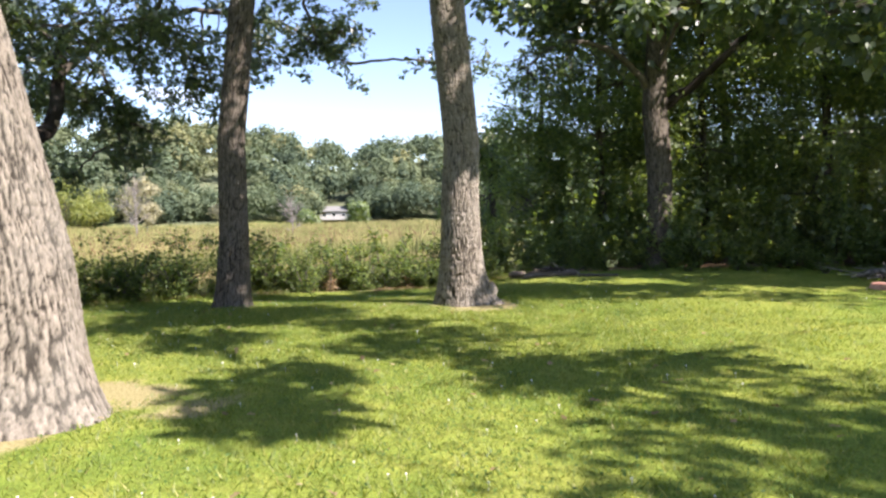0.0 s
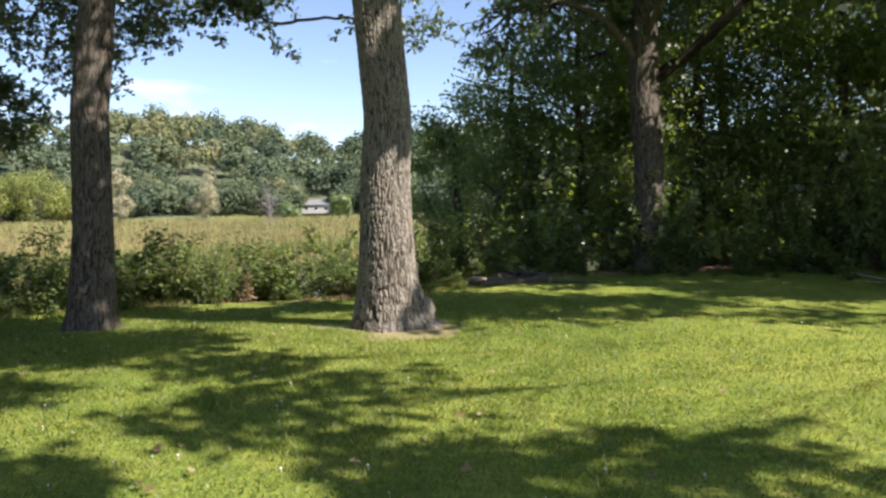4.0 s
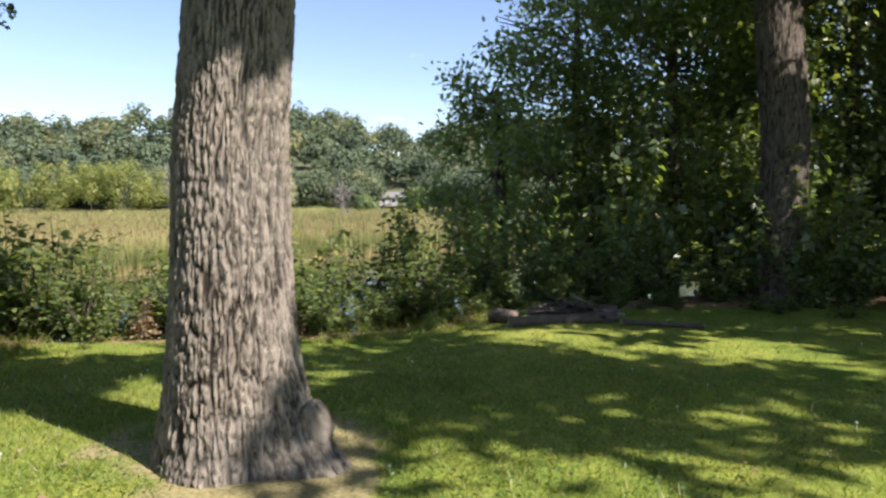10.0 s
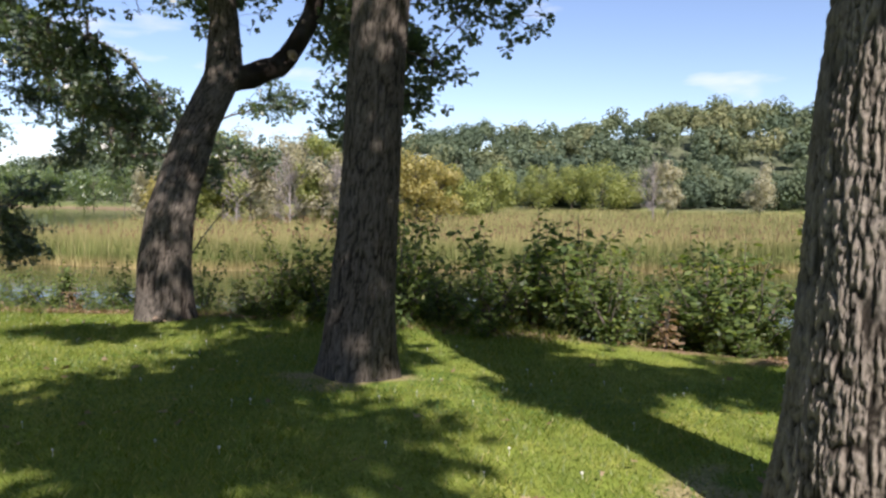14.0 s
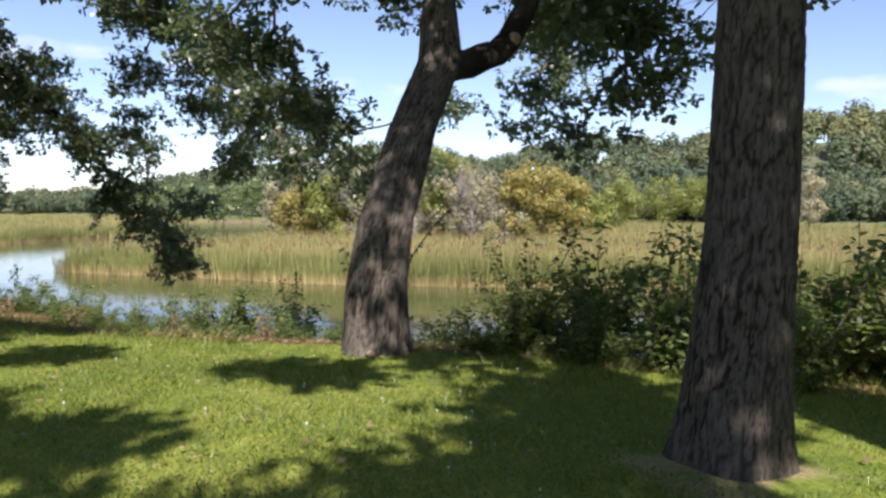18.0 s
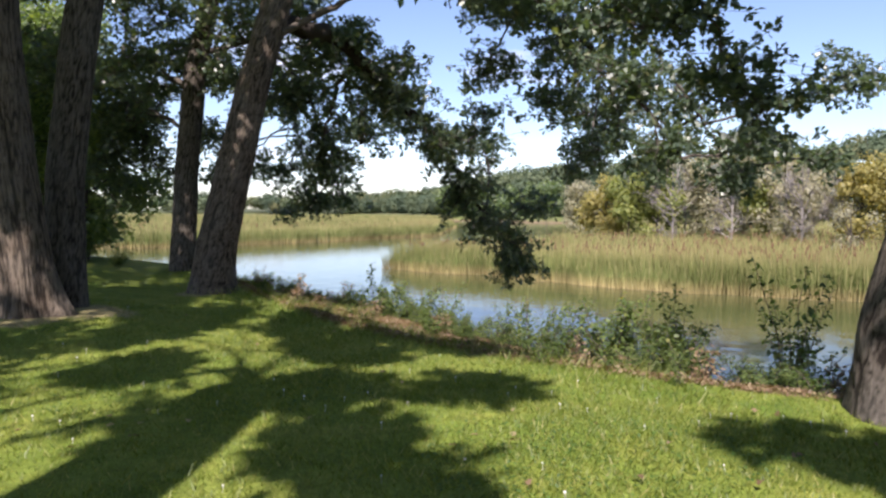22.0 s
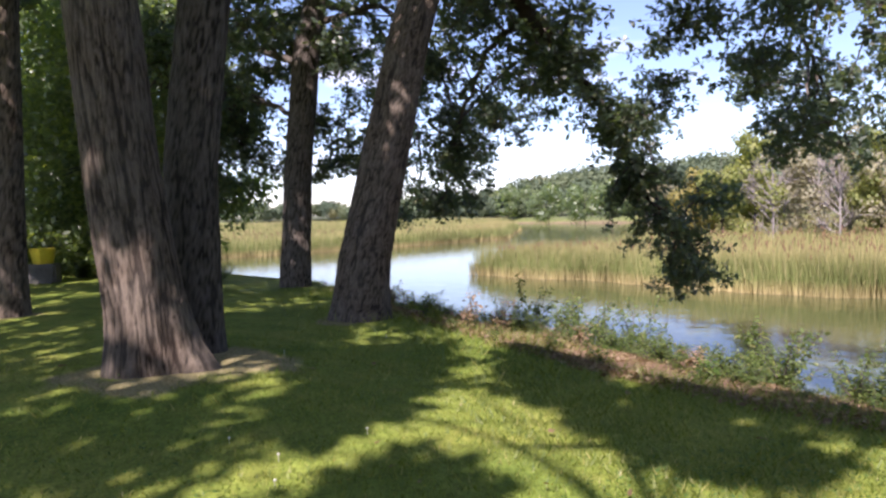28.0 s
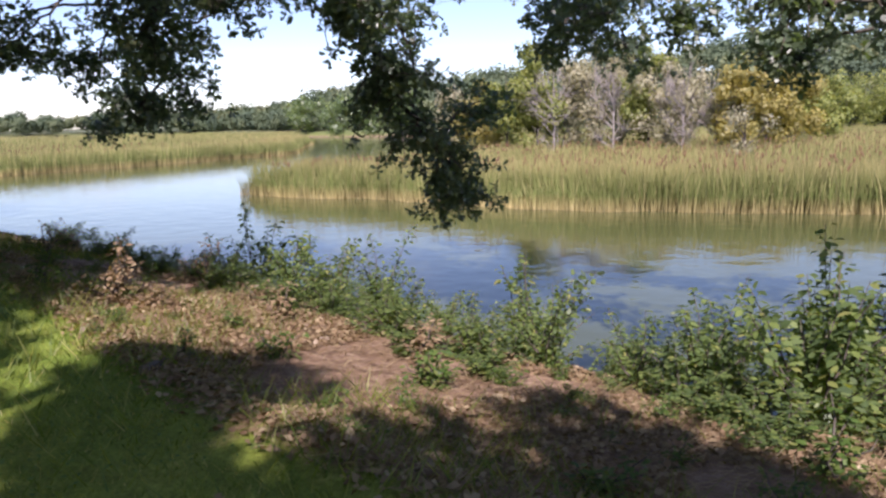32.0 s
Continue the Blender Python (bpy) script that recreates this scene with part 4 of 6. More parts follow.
tree("oak_tree", "slender bankside oak with a torn pale branch stub", [(-23.3, 8.0, 0), (-23.3, 8.03, 0.6), (-23.25, 8.1, 2.0), (-23.1, 8.35, 4.6), (-22.9, 8.9, 7.2)], [0.33, 0.3, 0.285, 0.26, 0.2],
     limbs=[lim([(-23.1, 8.3, 4.2), (-23.6, 7.0, 4.8), (-24.0, 5.8, 4.6), (-24.2, 5.0, 3.6)], 0.08, reach=1.3, first=0.2, every=0.23, tufts=7), lim([(-23.2, 8.2, 3.2), (-24.0, 7.2, 3.8), (-24.8, 6.4, 3.4), (-25.2, 6.0, 2.4)], 0.06, reach=1.2, first=0.2, every=0.23, tufts=7), lim([(-23.0, 8.6, 5.4), (-24.4, 9.8, 5.8), (-25.6, 10.8, 4.8), (-26.0, 11.3, 3.2)], 0.08, reach=1.3, first=0.2, every=0.207, tufts=7), lim([(-23.1, 8.4, 5.0), (-22.4, 9.8, 5.4), (-22.6, 10.9, 4.4), (-23.0, 11.5, 3.0)], 0.07, reach=1.2, first=0.2, every=0.207, tufts=7)],
     sprays=[((-22.6, 8.9, 4.4), (1.0, 0.7, 0.7)), ((-24.6, 9.0, 3.2), (0.9, 0.8, 0.8)), ((-24.8, 8.8, 4.6), (1.2, 0.9, 0.8)), ((-25.4, 7.4, 2.6), (0.9, 0.8, 0.7)), ((-25.6, 6.8, 4.4), (1.2, 1.1, 0.9)), ((-25.6, 9.0, 2.3), (0.7, 0.7, 0.5)), ((-24.6, 6.9, 3.4), (1.0, 0.9, 1.0)), ((-25.0, 6.2, 2.3), (0.8, 0.8, 0.7)), ((-24.0, 5.0, 4.6), (1.4, 1.3, 1.0)), ((-25.6, 10.4, 4.6), (1.2, 1.0, 1.1)), ((-24.8, 9.6, 2.6), (0.8, 0.7, 0.8)), ((-23.0, 10.8, 4.2), (1.2, 1.0, 1.0)), ((-24.6, 7.6, 5.0), (1.6, 1.4, 0.9)), ((-27.8, 11.6, 1.3), (0.8, 0.8, 0.6)), ((-26.6, 11.0, 2.4), (0.9, 0.8, 0.7)), ((-24.0, 6.9, 6.4), (1.6, 1.4, 1.0)), ((-25.2, 6.9, 3.0), (1.0, 0.9, 0.8)), ((-26.7, 5.0, 5.6), (1.6, 1.4, 1.2)), ((-23.4, 10.5, 6.4), (1.4, 1.2, 0.9)), ((-27.0, 6.6, 4.2), (1.4, 1.3, 1.2)), ((-21.8, 9.0, 5.6), (1.1, 0.9, 0.8)), ((-20.6, 7.0, 4.4), (1.0, 1.0, 0.7))],
     blobs=[((-23.4, 7.0, 7.6), (2.4, 2.6, 1.5)), ((-22.8, 10.0, 8.2), (2.4, 2.4, 1.4))], group="bankside trees", sides=90, step=0.05, relief=0.01, seed=7, per_blob=260, bark=BARK_DARK)
tree("oak_tree", "leaning bankside oak whose long limb droops over the pond", [(-18.04, 8.57, 0), (-18.04, 8.68, 0.6), (-18.04, 8.95, 1.8), (-18.04, 9.35, 3.6), (-18.04, 9.75, 5.0), (-18.0, 10.1, 6.6)], [0.38, 0.36, 0.33, 0.305, 0.29, 0.22],
     limbs=[lim([(-18.04, 9.7, 4.75), (-18.6, 10.9, 4.75), (-19.1, 11.7, 4.3), (-19.9, 12.6, 3.65), (-20.2, 13.6, 2.95), (-21.6, 15.0, 1.6), (-22.5, 16.7, 0.1)], 0.18, 0.02, reach=1.25, first=0.12, every=0.127, droop=0.75, tufts=7),
            lim([(-18.04, 9.9, 5.6), (-18.4, 12.4, 6.6), (-18.6, 14.7, 6.0), (-17.6, 15.6, 4.95), (-15.6, 15.9, 3.4), (-14.9, 16.3, 2.2)], 0.12, 0.025, reach=1.2, first=0.25, every=0.161, droop=0.8, tufts=7),
            lim([(-18.5, 14.6, 6.0), (-19.6, 16.6, 5.2), (-20.6, 18.6, 3.6), (-21.2, 19.8, 2.3)], 0.06, 0.015, reach=1.1, first=0.2, every=0.184, droop=0.8, tufts=7),
            lim([(-19.0, 11.6, 4.4), (-20.8, 11.4, 4.2), (-22.8, 11.4, 3.0), (-24.3, 11.4, 1.4)], 0.07, 0.015, reach=1.1, first=0.2, every=0.184, tufts=7),
            lim([(-18.5, 14.6, 6.0), (-17.9, 17.6, 5.0), (-18.0, 19.4, 3.0), (-17.9, 20.2, 1.8)], 0.05, 0.012, reach=0.9, first=0.3, every=0.276),
            lim([(-18.04, 9.6, 4.4), (-17.2, 11.6, 5.4), (-16.6, 13.2, 5.6), (-16.4, 14.4, 5.0)], 0.07, 0.015, reach=1.0, first=0.3, every=0.23)],
     sprays=[((-22.3, 17.0, 1.5), (0.8, 0.7, 0.7)), ((-22.4, 17.0, -0.3), (0.6, 0.5, 0.35)), ((-25.2, 12.2, 2.2), (1.0, 0.9, 1.0)), ((-24.6, 13.2, 3.4), (1.1, 1.0, 1.0)), ((-23.4, 13.4, 4.4), (1.1, 1.0, 0.9)), ((-20.4, 17.4, 2.6), (0.7, 0.6, 0.8)), ((-16.6, 19.6, 2.7), (0.9, 0.8, 0.6)), ((-15.8, 20.2, 2.4), (0.6, 0.6, 0.5)), ((-19.3, 12.2, 3.9), (1.1, 1.2, 1.1)), ((-20.2, 13.6, 3.0), (1.0, 1.0, 0.9)), ((-21.2, 14.8, 1.8), (0.9, 0.9, 0.8)), ((-22.4, 16.4, 0.2), (0.8, 0.8, 0.55)), ((-21.8, 15.6, 0.9), (0.8, 0.8, 0.6)), ((-17.6, 15.5, 4.7), (1.2, 0.9, 0.9)), ((-15.8, 15.8, 3.7), (1.1, 0.8, 0.8)), ((-14.9, 16.2, 2.5), (0.6, 0.5, 0.6)), ((-18.5, 14.6, 5.6), (1.1, 1.0, 0.7)), ((-20.6, 18.6, 3.5), (1.1, 1.0, 0.8)), ((-21.4, 20.0, 2.5), (0.6, 0.6, 0.6)), ((-17.9, 20.0, 2.0), (0.8, 0.7, 0.6)), ((-18.3, 18.6, 3.6), (1.0, 0.9, 0.8)), ((-24.4, 11.4, 1.4), (0.7, 0.6, 0.8)), ((-22.8, 11.4, 2.8), (0.9, 0.8, 0.9)), ((-20.0, 11.0, 4.8), (1.4, 1.0, 0.9)), ((-16.6, 13.6, 5.4), (1.1, 1.1, 0.8)), ((-14.8, 17.4, 2.2), (0.7, 0.7, 0.6)), ((-19.3, 17.0, 2.6), (0.7, 0.7, 0.8)), ((-18.9, 18.4, 2.6), (0.8, 0.7, 0.6)), ((-19.6, 16.1, 3.7), (0.9, 0.8, 0.7)), ((-15.3, 20.4, 3.8), (1.0, 0.9, 0.7)), ((-24.0, 16.2, 3.2), (1.0, 0.9, 0.8)), ((-20.9, 15.1, 3.3), (0.8, 0.7, 0.7)), ((-19.2, 14.4, 4.4), (1.0, 0.9, 0.6)), ((-22.6, 18.6, 4.0), (1.0, 1.0, 0.7)), ((-22.9, 16.6, -0.5), (0.5, 0.5, 0.35))],
     blobs=[((-18.4, 11.0, 8.0), (2.8, 2.8, 1.3)), ((-19.6, 14.0, 7.6), (2.8, 2.6, 1.1)), ((-15.6, 13.4, 8.4), (2.6, 2.6, 1.3))],
     group="bankside trees", sides=140, step=0.03, relief=0.013, seed=8, roots=[(0, 0.12, 0.3, 50), (-90, 0.12, 0.3, 40), (90, 0.12, 0.3, 40)], per_blob=190, bark=BARK_BROWN)
# the highest of the three crown clumps is added to shade the garden
for k, (tx, ty, rad, lean) in enumerate([(-19.75, 3.75, 0.235, 0.05), (-23.4, 1.5, 0.25, 0.0), (-24.7, 0.7, 0.17, -0.05), (-24.5, -3.0, 0.33, 0.04)]):
    tree("shade_tree", "upright trunk with rough grey bark in the shade of the garden", [(tx, ty, 0), (tx, ty, 0.5), (tx, ty + lean, 2.5), (tx, ty + 3 * lean, 6.5)], [rad * 1.12, rad, rad * 0.94, rad * 0.8],
         blobs=[((tx, ty, 6.4 + k % 2), (2.6, 2.8, 1.6)), ((tx - 1.5, ty - 1.5, 8.6), (2.6, 2.6, 1.6)), ((tx + 2.2, ty - 1.6, 10.4), (3.0, 3.0, 1.6))], limbs=[] if k else [lim([(-19.7, 3.85, 4.2), (-19.8, 3.26, 4.57), (-19.9, 2.5, 4.7), (-20.0, 1.75, 4.47), (-20.2, 0.76, 4.05), (-20.3, 0.1, 3.6)], 0.1, 0.03, reach=1.2, first=0.3, every=0.3)],
         group="garden trees", sides=64, step=0.06, relief=0.01, seed=20 + k, roots=[(40, 0.12, 0.25, 35), (-60, 0.12, 0.25, 35), (170, 0.12, 0.25, 35)], per_blob=300, bark=BARK_BROWN)
tree("oak_tree", "thick forked oak standing in front of the thicket", [(5.3, 18.1, 0), (5.32, 18.15, 0.5), (5.4, 18.3, 2.2), (5.35, 18.6, 4), (5.5, 18.8, 7)], [0.34, 0.31, 0.295, 0.3, 0.2],
     limbs=[lim([(5.4, 18.6, 3.9), (6.2, 18.3, 4.4), (7.2, 18.0, 5.4), (8.4, 17.8, 6.4)], 0.15, 0.05, reach=1.3, first=0.4, every=0.322), lim([(5.3, 18.6, 4.4), (4.2, 18.2, 5.4), (3.0, 18.0, 5.6), (1.9, 18.2, 4.9)], 0.1, 0.02, reach=1.3, first=0.2, every=0.184, tufts=7)],
     blobs=[((7.2, 15.7, 5.7), (1.5, 1.2, 0.8)), ((5.4, 15.9, 5.9), (1.3, 1.1, 0.7)), ((9.0, 15.4, 5.7), (1.5, 1.2, 0.9)), ((4.2, 18.6, 6.6), (2.4, 2.2, 1.5)), ((6.4, 18.0, 7.6), (2.6, 2.4, 1.7)), ((3.2, 20.0, 8.0), (2.4, 2.2, 1.6))], group="thicket trees", sides=110, step=0.04, relief=0.014, seed=9, per_blob=380, bark=BARK_DARK)


# ---- trees out of the walk's sight, added to shade the lawn ----
def shade_crown(name, label, tx, ty, rad, blobs, per_blob=260, **kw):
    return tree(name, label, [(tx, ty, 0), (tx, ty, 0.5), (tx + 0.05, ty, 3), (tx, ty, 6.5)], [rad * 1.2, rad, rad * 0.9, rad * 0.7], blobs=blobs, group="lawn oaks", sides=48, step=0.1, relief=0.015, seed=int(50 + tx), per_blob=per_blob, **kw)


# unseen oaks: each crown clump is placed for the shadow it drops
shade_crown("oak_tree", "large oak at the edge of the lawn", 17.0, 9.5, 0.42, [((12.6, 11.6, 8.2), (2.4, 2.2, 1.4)), ((15, 8.5, 9.0), (2.6, 2.6, 1.5)), ((14.8, 11.4, 9.8), (2.4, 2.4, 1.4))], 190)
shade_crown("oak_tree", "large oak at the edge of the lawn", 13.8, 6.8, 0.42, [((9.4, 2.6, 8.0), (1.5, 0.6, 0.5)), ((8.0, 2.3, 8.0), (0.9, 0.5, 0.4)), ((9.4, 8.2, 8.0), (1.0, 0.5, 0.5)), ((8.9, 9.3, 8.0), (1.0, 0.7, 0.5)), ((7.7, 9.2, 8.0), (1.2, 1.1, 0.7)), ((7.3, 10.5, 8.0), (1.1, 0.9, 0.7)), ((7.4, 12.1, 8.2), (1.1, 1.0, 0.7)), ((13.6, 9.2, 8.6), (1.2, 0.9, 0.7)), ((15.2, 9.4, 8.8), (1.2, 0.9, 0.7)), ((5.6, 5.4, 8.0), (1.0, 0.5, 0.4)), ((7.4, 4.0, 8.0), (2.0, 0.9, 0.8)), ((10.1, 8.7, 8.2), (1.6, 1.4, 0.9)), ((8.4, 7.9, 8.0), (1.3, 1.0, 0.8)), ((11.8, 8.8, 8.4), (1.4, 1.2, 0.9)), ((8.9, 10.4, 8.1), (1.2, 1.0, 0.6)), ((8.3, 8.9, 8.1), (1.0, 0.8, 0.5)), ((9.8, 9.6, 8.3), (1.1, 0.9, 0.6))], 200)
shade_crown("oak_tree", "large oak at the edge of the lawn", 12.4, 14.4, 0.36, [((9.8, 13.4, 8.2), (1.2, 0.7, 0.5)), ((11.6, 12.9, 8.3), (1.2, 0.7, 0.5)), ((11.0, 14.4, 5.2), (2.0, 1.4, 0.9)), ((13.0, 13.0, 5.6), (2.0, 1.6, 0.9)), ((9.4, 14.0, 5.0), (1.5, 1.1, 0.7)), ((8.2, 13.9, 4.8), (1.0, 0.8, 0.6)), ((7.6, 13.1, 6.0), (0.9, 0.7, 0.4)), ((9.0, 12.5, 6.6), (1.0, 0.8, 0.5))], 230)
shade_crown("oak_tree", "large oak at the edge of the lawn", 9.5, -2.0, 0.42, [((5.5, 1.9, 8.0), (1.2, 0.6, 0.5)), ((5.3, 1.0, 8.0), (0.9, 0.4, 0.4)), ((4.1, 4.3, 8.0), (0.6, 0.4, 0.3)), ((9.0, -2.5, 8.0), (2.3, 2.3, 1.4)), ((11.5, -0.2, 9.5), (2.4, 2.4, 1.5)), ((7.6, -4.4, 9.6), (2.3, 2.3, 1.4))], 200)
shade_crown("oak_tree", "large oak at the edge of the lawn", 1.5, -6.0, 0.4, [((1.2, -3.0, 8.5), (2.4, 2.4, 1.4)), ((-1.0, -5.6, 9.5), (2.6, 2.6, 1.5)), ((3.6, -6.4, 9.5), (2.5, 2.5, 1.4))], 220)
shade_crown("oak_tree", "large oak at the edge of the lawn", -6.5, -1.5, 0.4, [((-5.5, 0.0, 8.0), (2.6, 2.6, 1.5)), ((-8.4, -1.6, 9.5), (2.6, 2.6, 1.6)), ((-8.8, 2.0, 9.6), (2.0, 1.7, 1.1)), ((-9.6, 2.6, 9.2), (1.9, 1.6, 1.1)), ((-4.6, -3.0, 10.0), (2.5, 2.5, 1.5)), ((-10.2, 3.5, 8.0), (1.1, 0.8, 0.6)), ((-11.6, 4.3, 8.0), (1.0, 0.8, 0.6)), ((-5.0, 0.8, 8.0), (1.5, 1.1, 0.7)), ((-7.5, -0.6, 8.0), (1.7, 1.1, 0.7)), ((-10.0, -2.2, 8.2), (1.8, 1.3, 0.8)), ((-8.0, -0.8, 9.0), (1.5, 1.2, 0.7)), ((-8.5, 3.2, 8.2), (1.2, 0.8, 0.5)), ((-9.9, 3.5, 8.2), (1.1, 0.8, 0.5)), ((-4.2, 1.6, 9.0), (1.0, 0.8, 0.5)), ((-8.0, 3.7, 8.4), (1.0, 0.7, 0.5)), ((-6.7, 3.6, 8.3), (0.8, 0.6, 0.4)), ((-10.3, 4.3, 8.2), (1.0, 0.7, 0.5)), ((-6.3, 4.9, 8.3), (0.5, 0.35, 0.25)), ((-4.4, 5.3, 8.2), (0.25, 0.2, 0.15)), ((-4.7, 6.7, 8.2), (0.25, 0.2, 0.15))], 270)
shade_crown("oak_tree", "large oak at the edge of the lawn", -13.5, -4.5, 0.4, [((-12.0, -3.0, 8.0), (2.8, 2.8, 1.6)), ((-14.6, -4.6, 9.4), (2.8, 2.8, 1.6)), ((-10.6, -1.0, 9.8), (2.6, 2.6, 1.5)), ((-14.5, -1.0, 9.2), (2.6, 2.6, 1.5)), ((-17.2, -2.4, 8.8), (2.0, 1.8, 1.2)), ((-19.5, -4.5, 8.5), (2.2, 2.0, 1.2)), ((-16.0, -6.5, 8.5), (2.2, 2.0, 1.2))], 260)


# ---- thicket at the end of the lawn ----
def thicket_tree(tx, ty, tall, wide, rad=0.12, leaf=0.25, tufts=400):
    blobs = [((tx + rng.uniform(-0.5, 0.5), ty + rng.uniform(-0.5, 0.5), z), (wide * s, wide * s, tall * 0.17)) for z, s in ((tall * 0.17, 0.8), (tall * 0.33, 0.95), (tall * 0.52, 1.0), (tall * 0.74, 0.9), (tall * 0.92, 0.6))]
    return tree("thicket_tree", "leafy young tree crowding the dark thicket", [(tx, ty, 0), (tx + 0.1, ty, 1), (tx, ty + 0.1, tall * 0.5), (tx, ty, tall * 0.9)], [rad * 1.3, rad, rad * 0.8, rad * 0.3],
                blobs=blobs, group="thicket trees", bark=BARK_DARK, sides=20, step=0.25, relief=0.006, seed=int(90 + 3 * tx), per_blob=tufts, lumps=20, shape=DIAMOND, leaf_mat=WOOD_LEAF, crown_leaf=leaf)


for spot in [(2.9, 21.4, 5.7, 1.7), (1.5, 22.6, 3.7, 1.2), (4.4, 20.6, 6.6, 1.8), (7.4, 21.0, 9.5, 2.3), (10.2, 19.6, 10.5, 2.5), (13.0, 17.6, 11, 2.6), (15.5, 15.0, 11, 2.6), (6.2, 23.6, 8.5, 2.0), (9.0, 23.5, 11, 2.6), (12.5, 22.0, 12, 2.8), (16.5, 19.0, 12, 2.8), (18.0, 12.0, 11, 2.6)]:
    thicket_tree(*spot, 0.12, 0.118, 1050)


def shrub_arrays(stems, tall, wide, leaf, gap, shape, seed, lush=1.0):
    """Upright stems clothed in leaves."""
    g = np.random.default_rng(seed)
    wood, pos, axis = [], [], []
    for _ in range(stems):
        a, h = g.random() * 6.28, tall * g.choice([g.uniform(0.4, 0.7), g.uniform(0.65, 0.95), g.uniform(0.95, 1.45)], p=[0.42, 0.34, 0.24])
        lean = g.uniform(0.1, 1.0) * wide
        q = np.array([(0.12 * math.cos(a) * lean, 0.12 * math.sin(a) * lean, 0.0)] + [(math.cos(a) * lean * f ** 1.3 + g.normal() * 0.02, math.sin(a) * lean * f ** 1.3 + g.normal() * 0.02, h * f) for f in (0.25, 0.5, 0.75, 1.0)])
        wood.append(tube(q, [0.009, 0.008, 0.006, 0.004, 0.002], 4))
        n = int(h * lush / gap)
        f = g.uniform(0.12, 1.0, n) * 4
        i = np.minimum(3, f.astype(int))
        p = q[i] + (q[i + 1] - q[i]) * (f - i)[:, None]
        w = unit(np.c_[g.normal(size=(n, 2)), g.normal(size=n) * 0.4 + 0.15])
        pos.append(p + w * g.uniform(0.01, 0.12, (n, 1)) * (1.15 - 0.2 * f[:, None]))
        axis.append(w)
    pos, axis = np.concatenate(pos), np.concatenate(axis)
    n = len(pos)
    normal = unit(g.normal(size=(n, 3)) * 0.45 + (0, 0, 1))
    return join_arrays(wood), leaf_arrays(pos, axis - (0, 0, 0.25), normal, leaf * g.uniform(0.6, 1.25, n), shape)


def shrub(name, label, category, group, leaf_mat, **kw):
    root = thing(name, (0, 0, -40), label, category, group)
    (wv, wf), (lv, lf) = shrub_arrays(**kw)
    tagged(array_part("stem", wv, wf, BRANCH, root), kind="stuff")
    tagged(array_part("foliage", lv, lf, leaf_mat, root), kind="stuff")
    return root


def spread(makers, spots):
    """The first of each kind is moved to its first spot, the rest are copies."""
    used = set()
    for x, y, k, size, tall in spots:
        m = pose(x, y, float(land(x, y)) - 0.02, 0, 0, rng.uniform(0, 360)) @ Matrix.Diagonal((size, size, size * tall, 1))
        k = k % len(makers)
        if k in used:
            copy_thing(makers[k], m)
        else:
            used.add(k)
            makers[k].matrix_basis = m


BUSH = [shrub("bank_shrub", "leafy green shrub with upright stems on the pond bank", "shrub", "bank shrubs", SHRUB_LEAF, stems=s + 3, tall=0.88, wide=1.12 * w, leaf=0.06, gap=0.0112, shape=OVAL, seed=200 + i) for i, (s, w) in enumerate([(14, 0.36), (16, 0.46), (12, 0.3), (17, 0.5), (14, 0.42)])]
rng = np.random.default_rng(77)
spots = []
for x in np.arange(-7.4, 1.0, 0.42):
    ye = float(np.interp(x, EDGE[:, 0], EDGE[:, 1]))
    for row in (0.35, 1.0, 1.7, 2.6):
        if rng.random() < 0.96:
            big = (0.84 + 0.34 * float(value_noise(np.array(x * 0.9), np.array(row * 0.4), 91))) * (0.88 if x > -2.5 else 1.0)
            spots.append((x + rng.normal() * 0.18, ye + row + rng.normal() * 0.2, int(rng.integers(5)), 1.14 * big * rng.uniform(0.82, 1.12) * (0.8 if row < 0.9 else 1.12), 0.78 * rng.choice([0.75, 1.0, 1.2, 1.5], p=[0.3, 0.35, 0.25, 0.1])))
for x in np.arange(-24, -8.0, 0.4):
    ye, ys = float(np.interp(x, EDGE[:, 0], EDGE[:, 1])), float(np.interp(x, SHORE[:, 0], SHORE[:, 1]))
    for f in (0.34, 0.46, 0.58, 0.72):
        if rng.random() < 0.85:
            y = ye + (ys - ye) * (f + rng.normal() * 0.04)
            tall_here = float(smooth((x + 16.6) / 1.5) * smooth((-10.8 - x) / 2))
            top = rng.choice([-1.0, -0.85, -0.7, -0.45], p=[0.4, 0.33, 0.2, 0.07]) + 0.3 * tall_here * (0.5 + 0.7 * float(value_noise(np.array(x * 0.8), np.array(f * 3.0), 92)))
            h = max(0.3, top - float(land(x, y)))
            size = min(1.1, max(0.62, h * 1.05))
            spots.append((x + rng.normal() * 0.2, y, int(rng.integers(5)), size, h / size))
spots += [(x, y, i % 5, 0.85, 0.72) for i, (x, y) in enumerate([(-7.45, 14.15), (-7.15, 14.4), (-6.85, 14.55), (-6.55, 14.7), (-7.3, 14.75), (-6.9, 14.95), (-6.2, 14.75), (-5.85, 14.7)])]
spread(BUSH, spots)

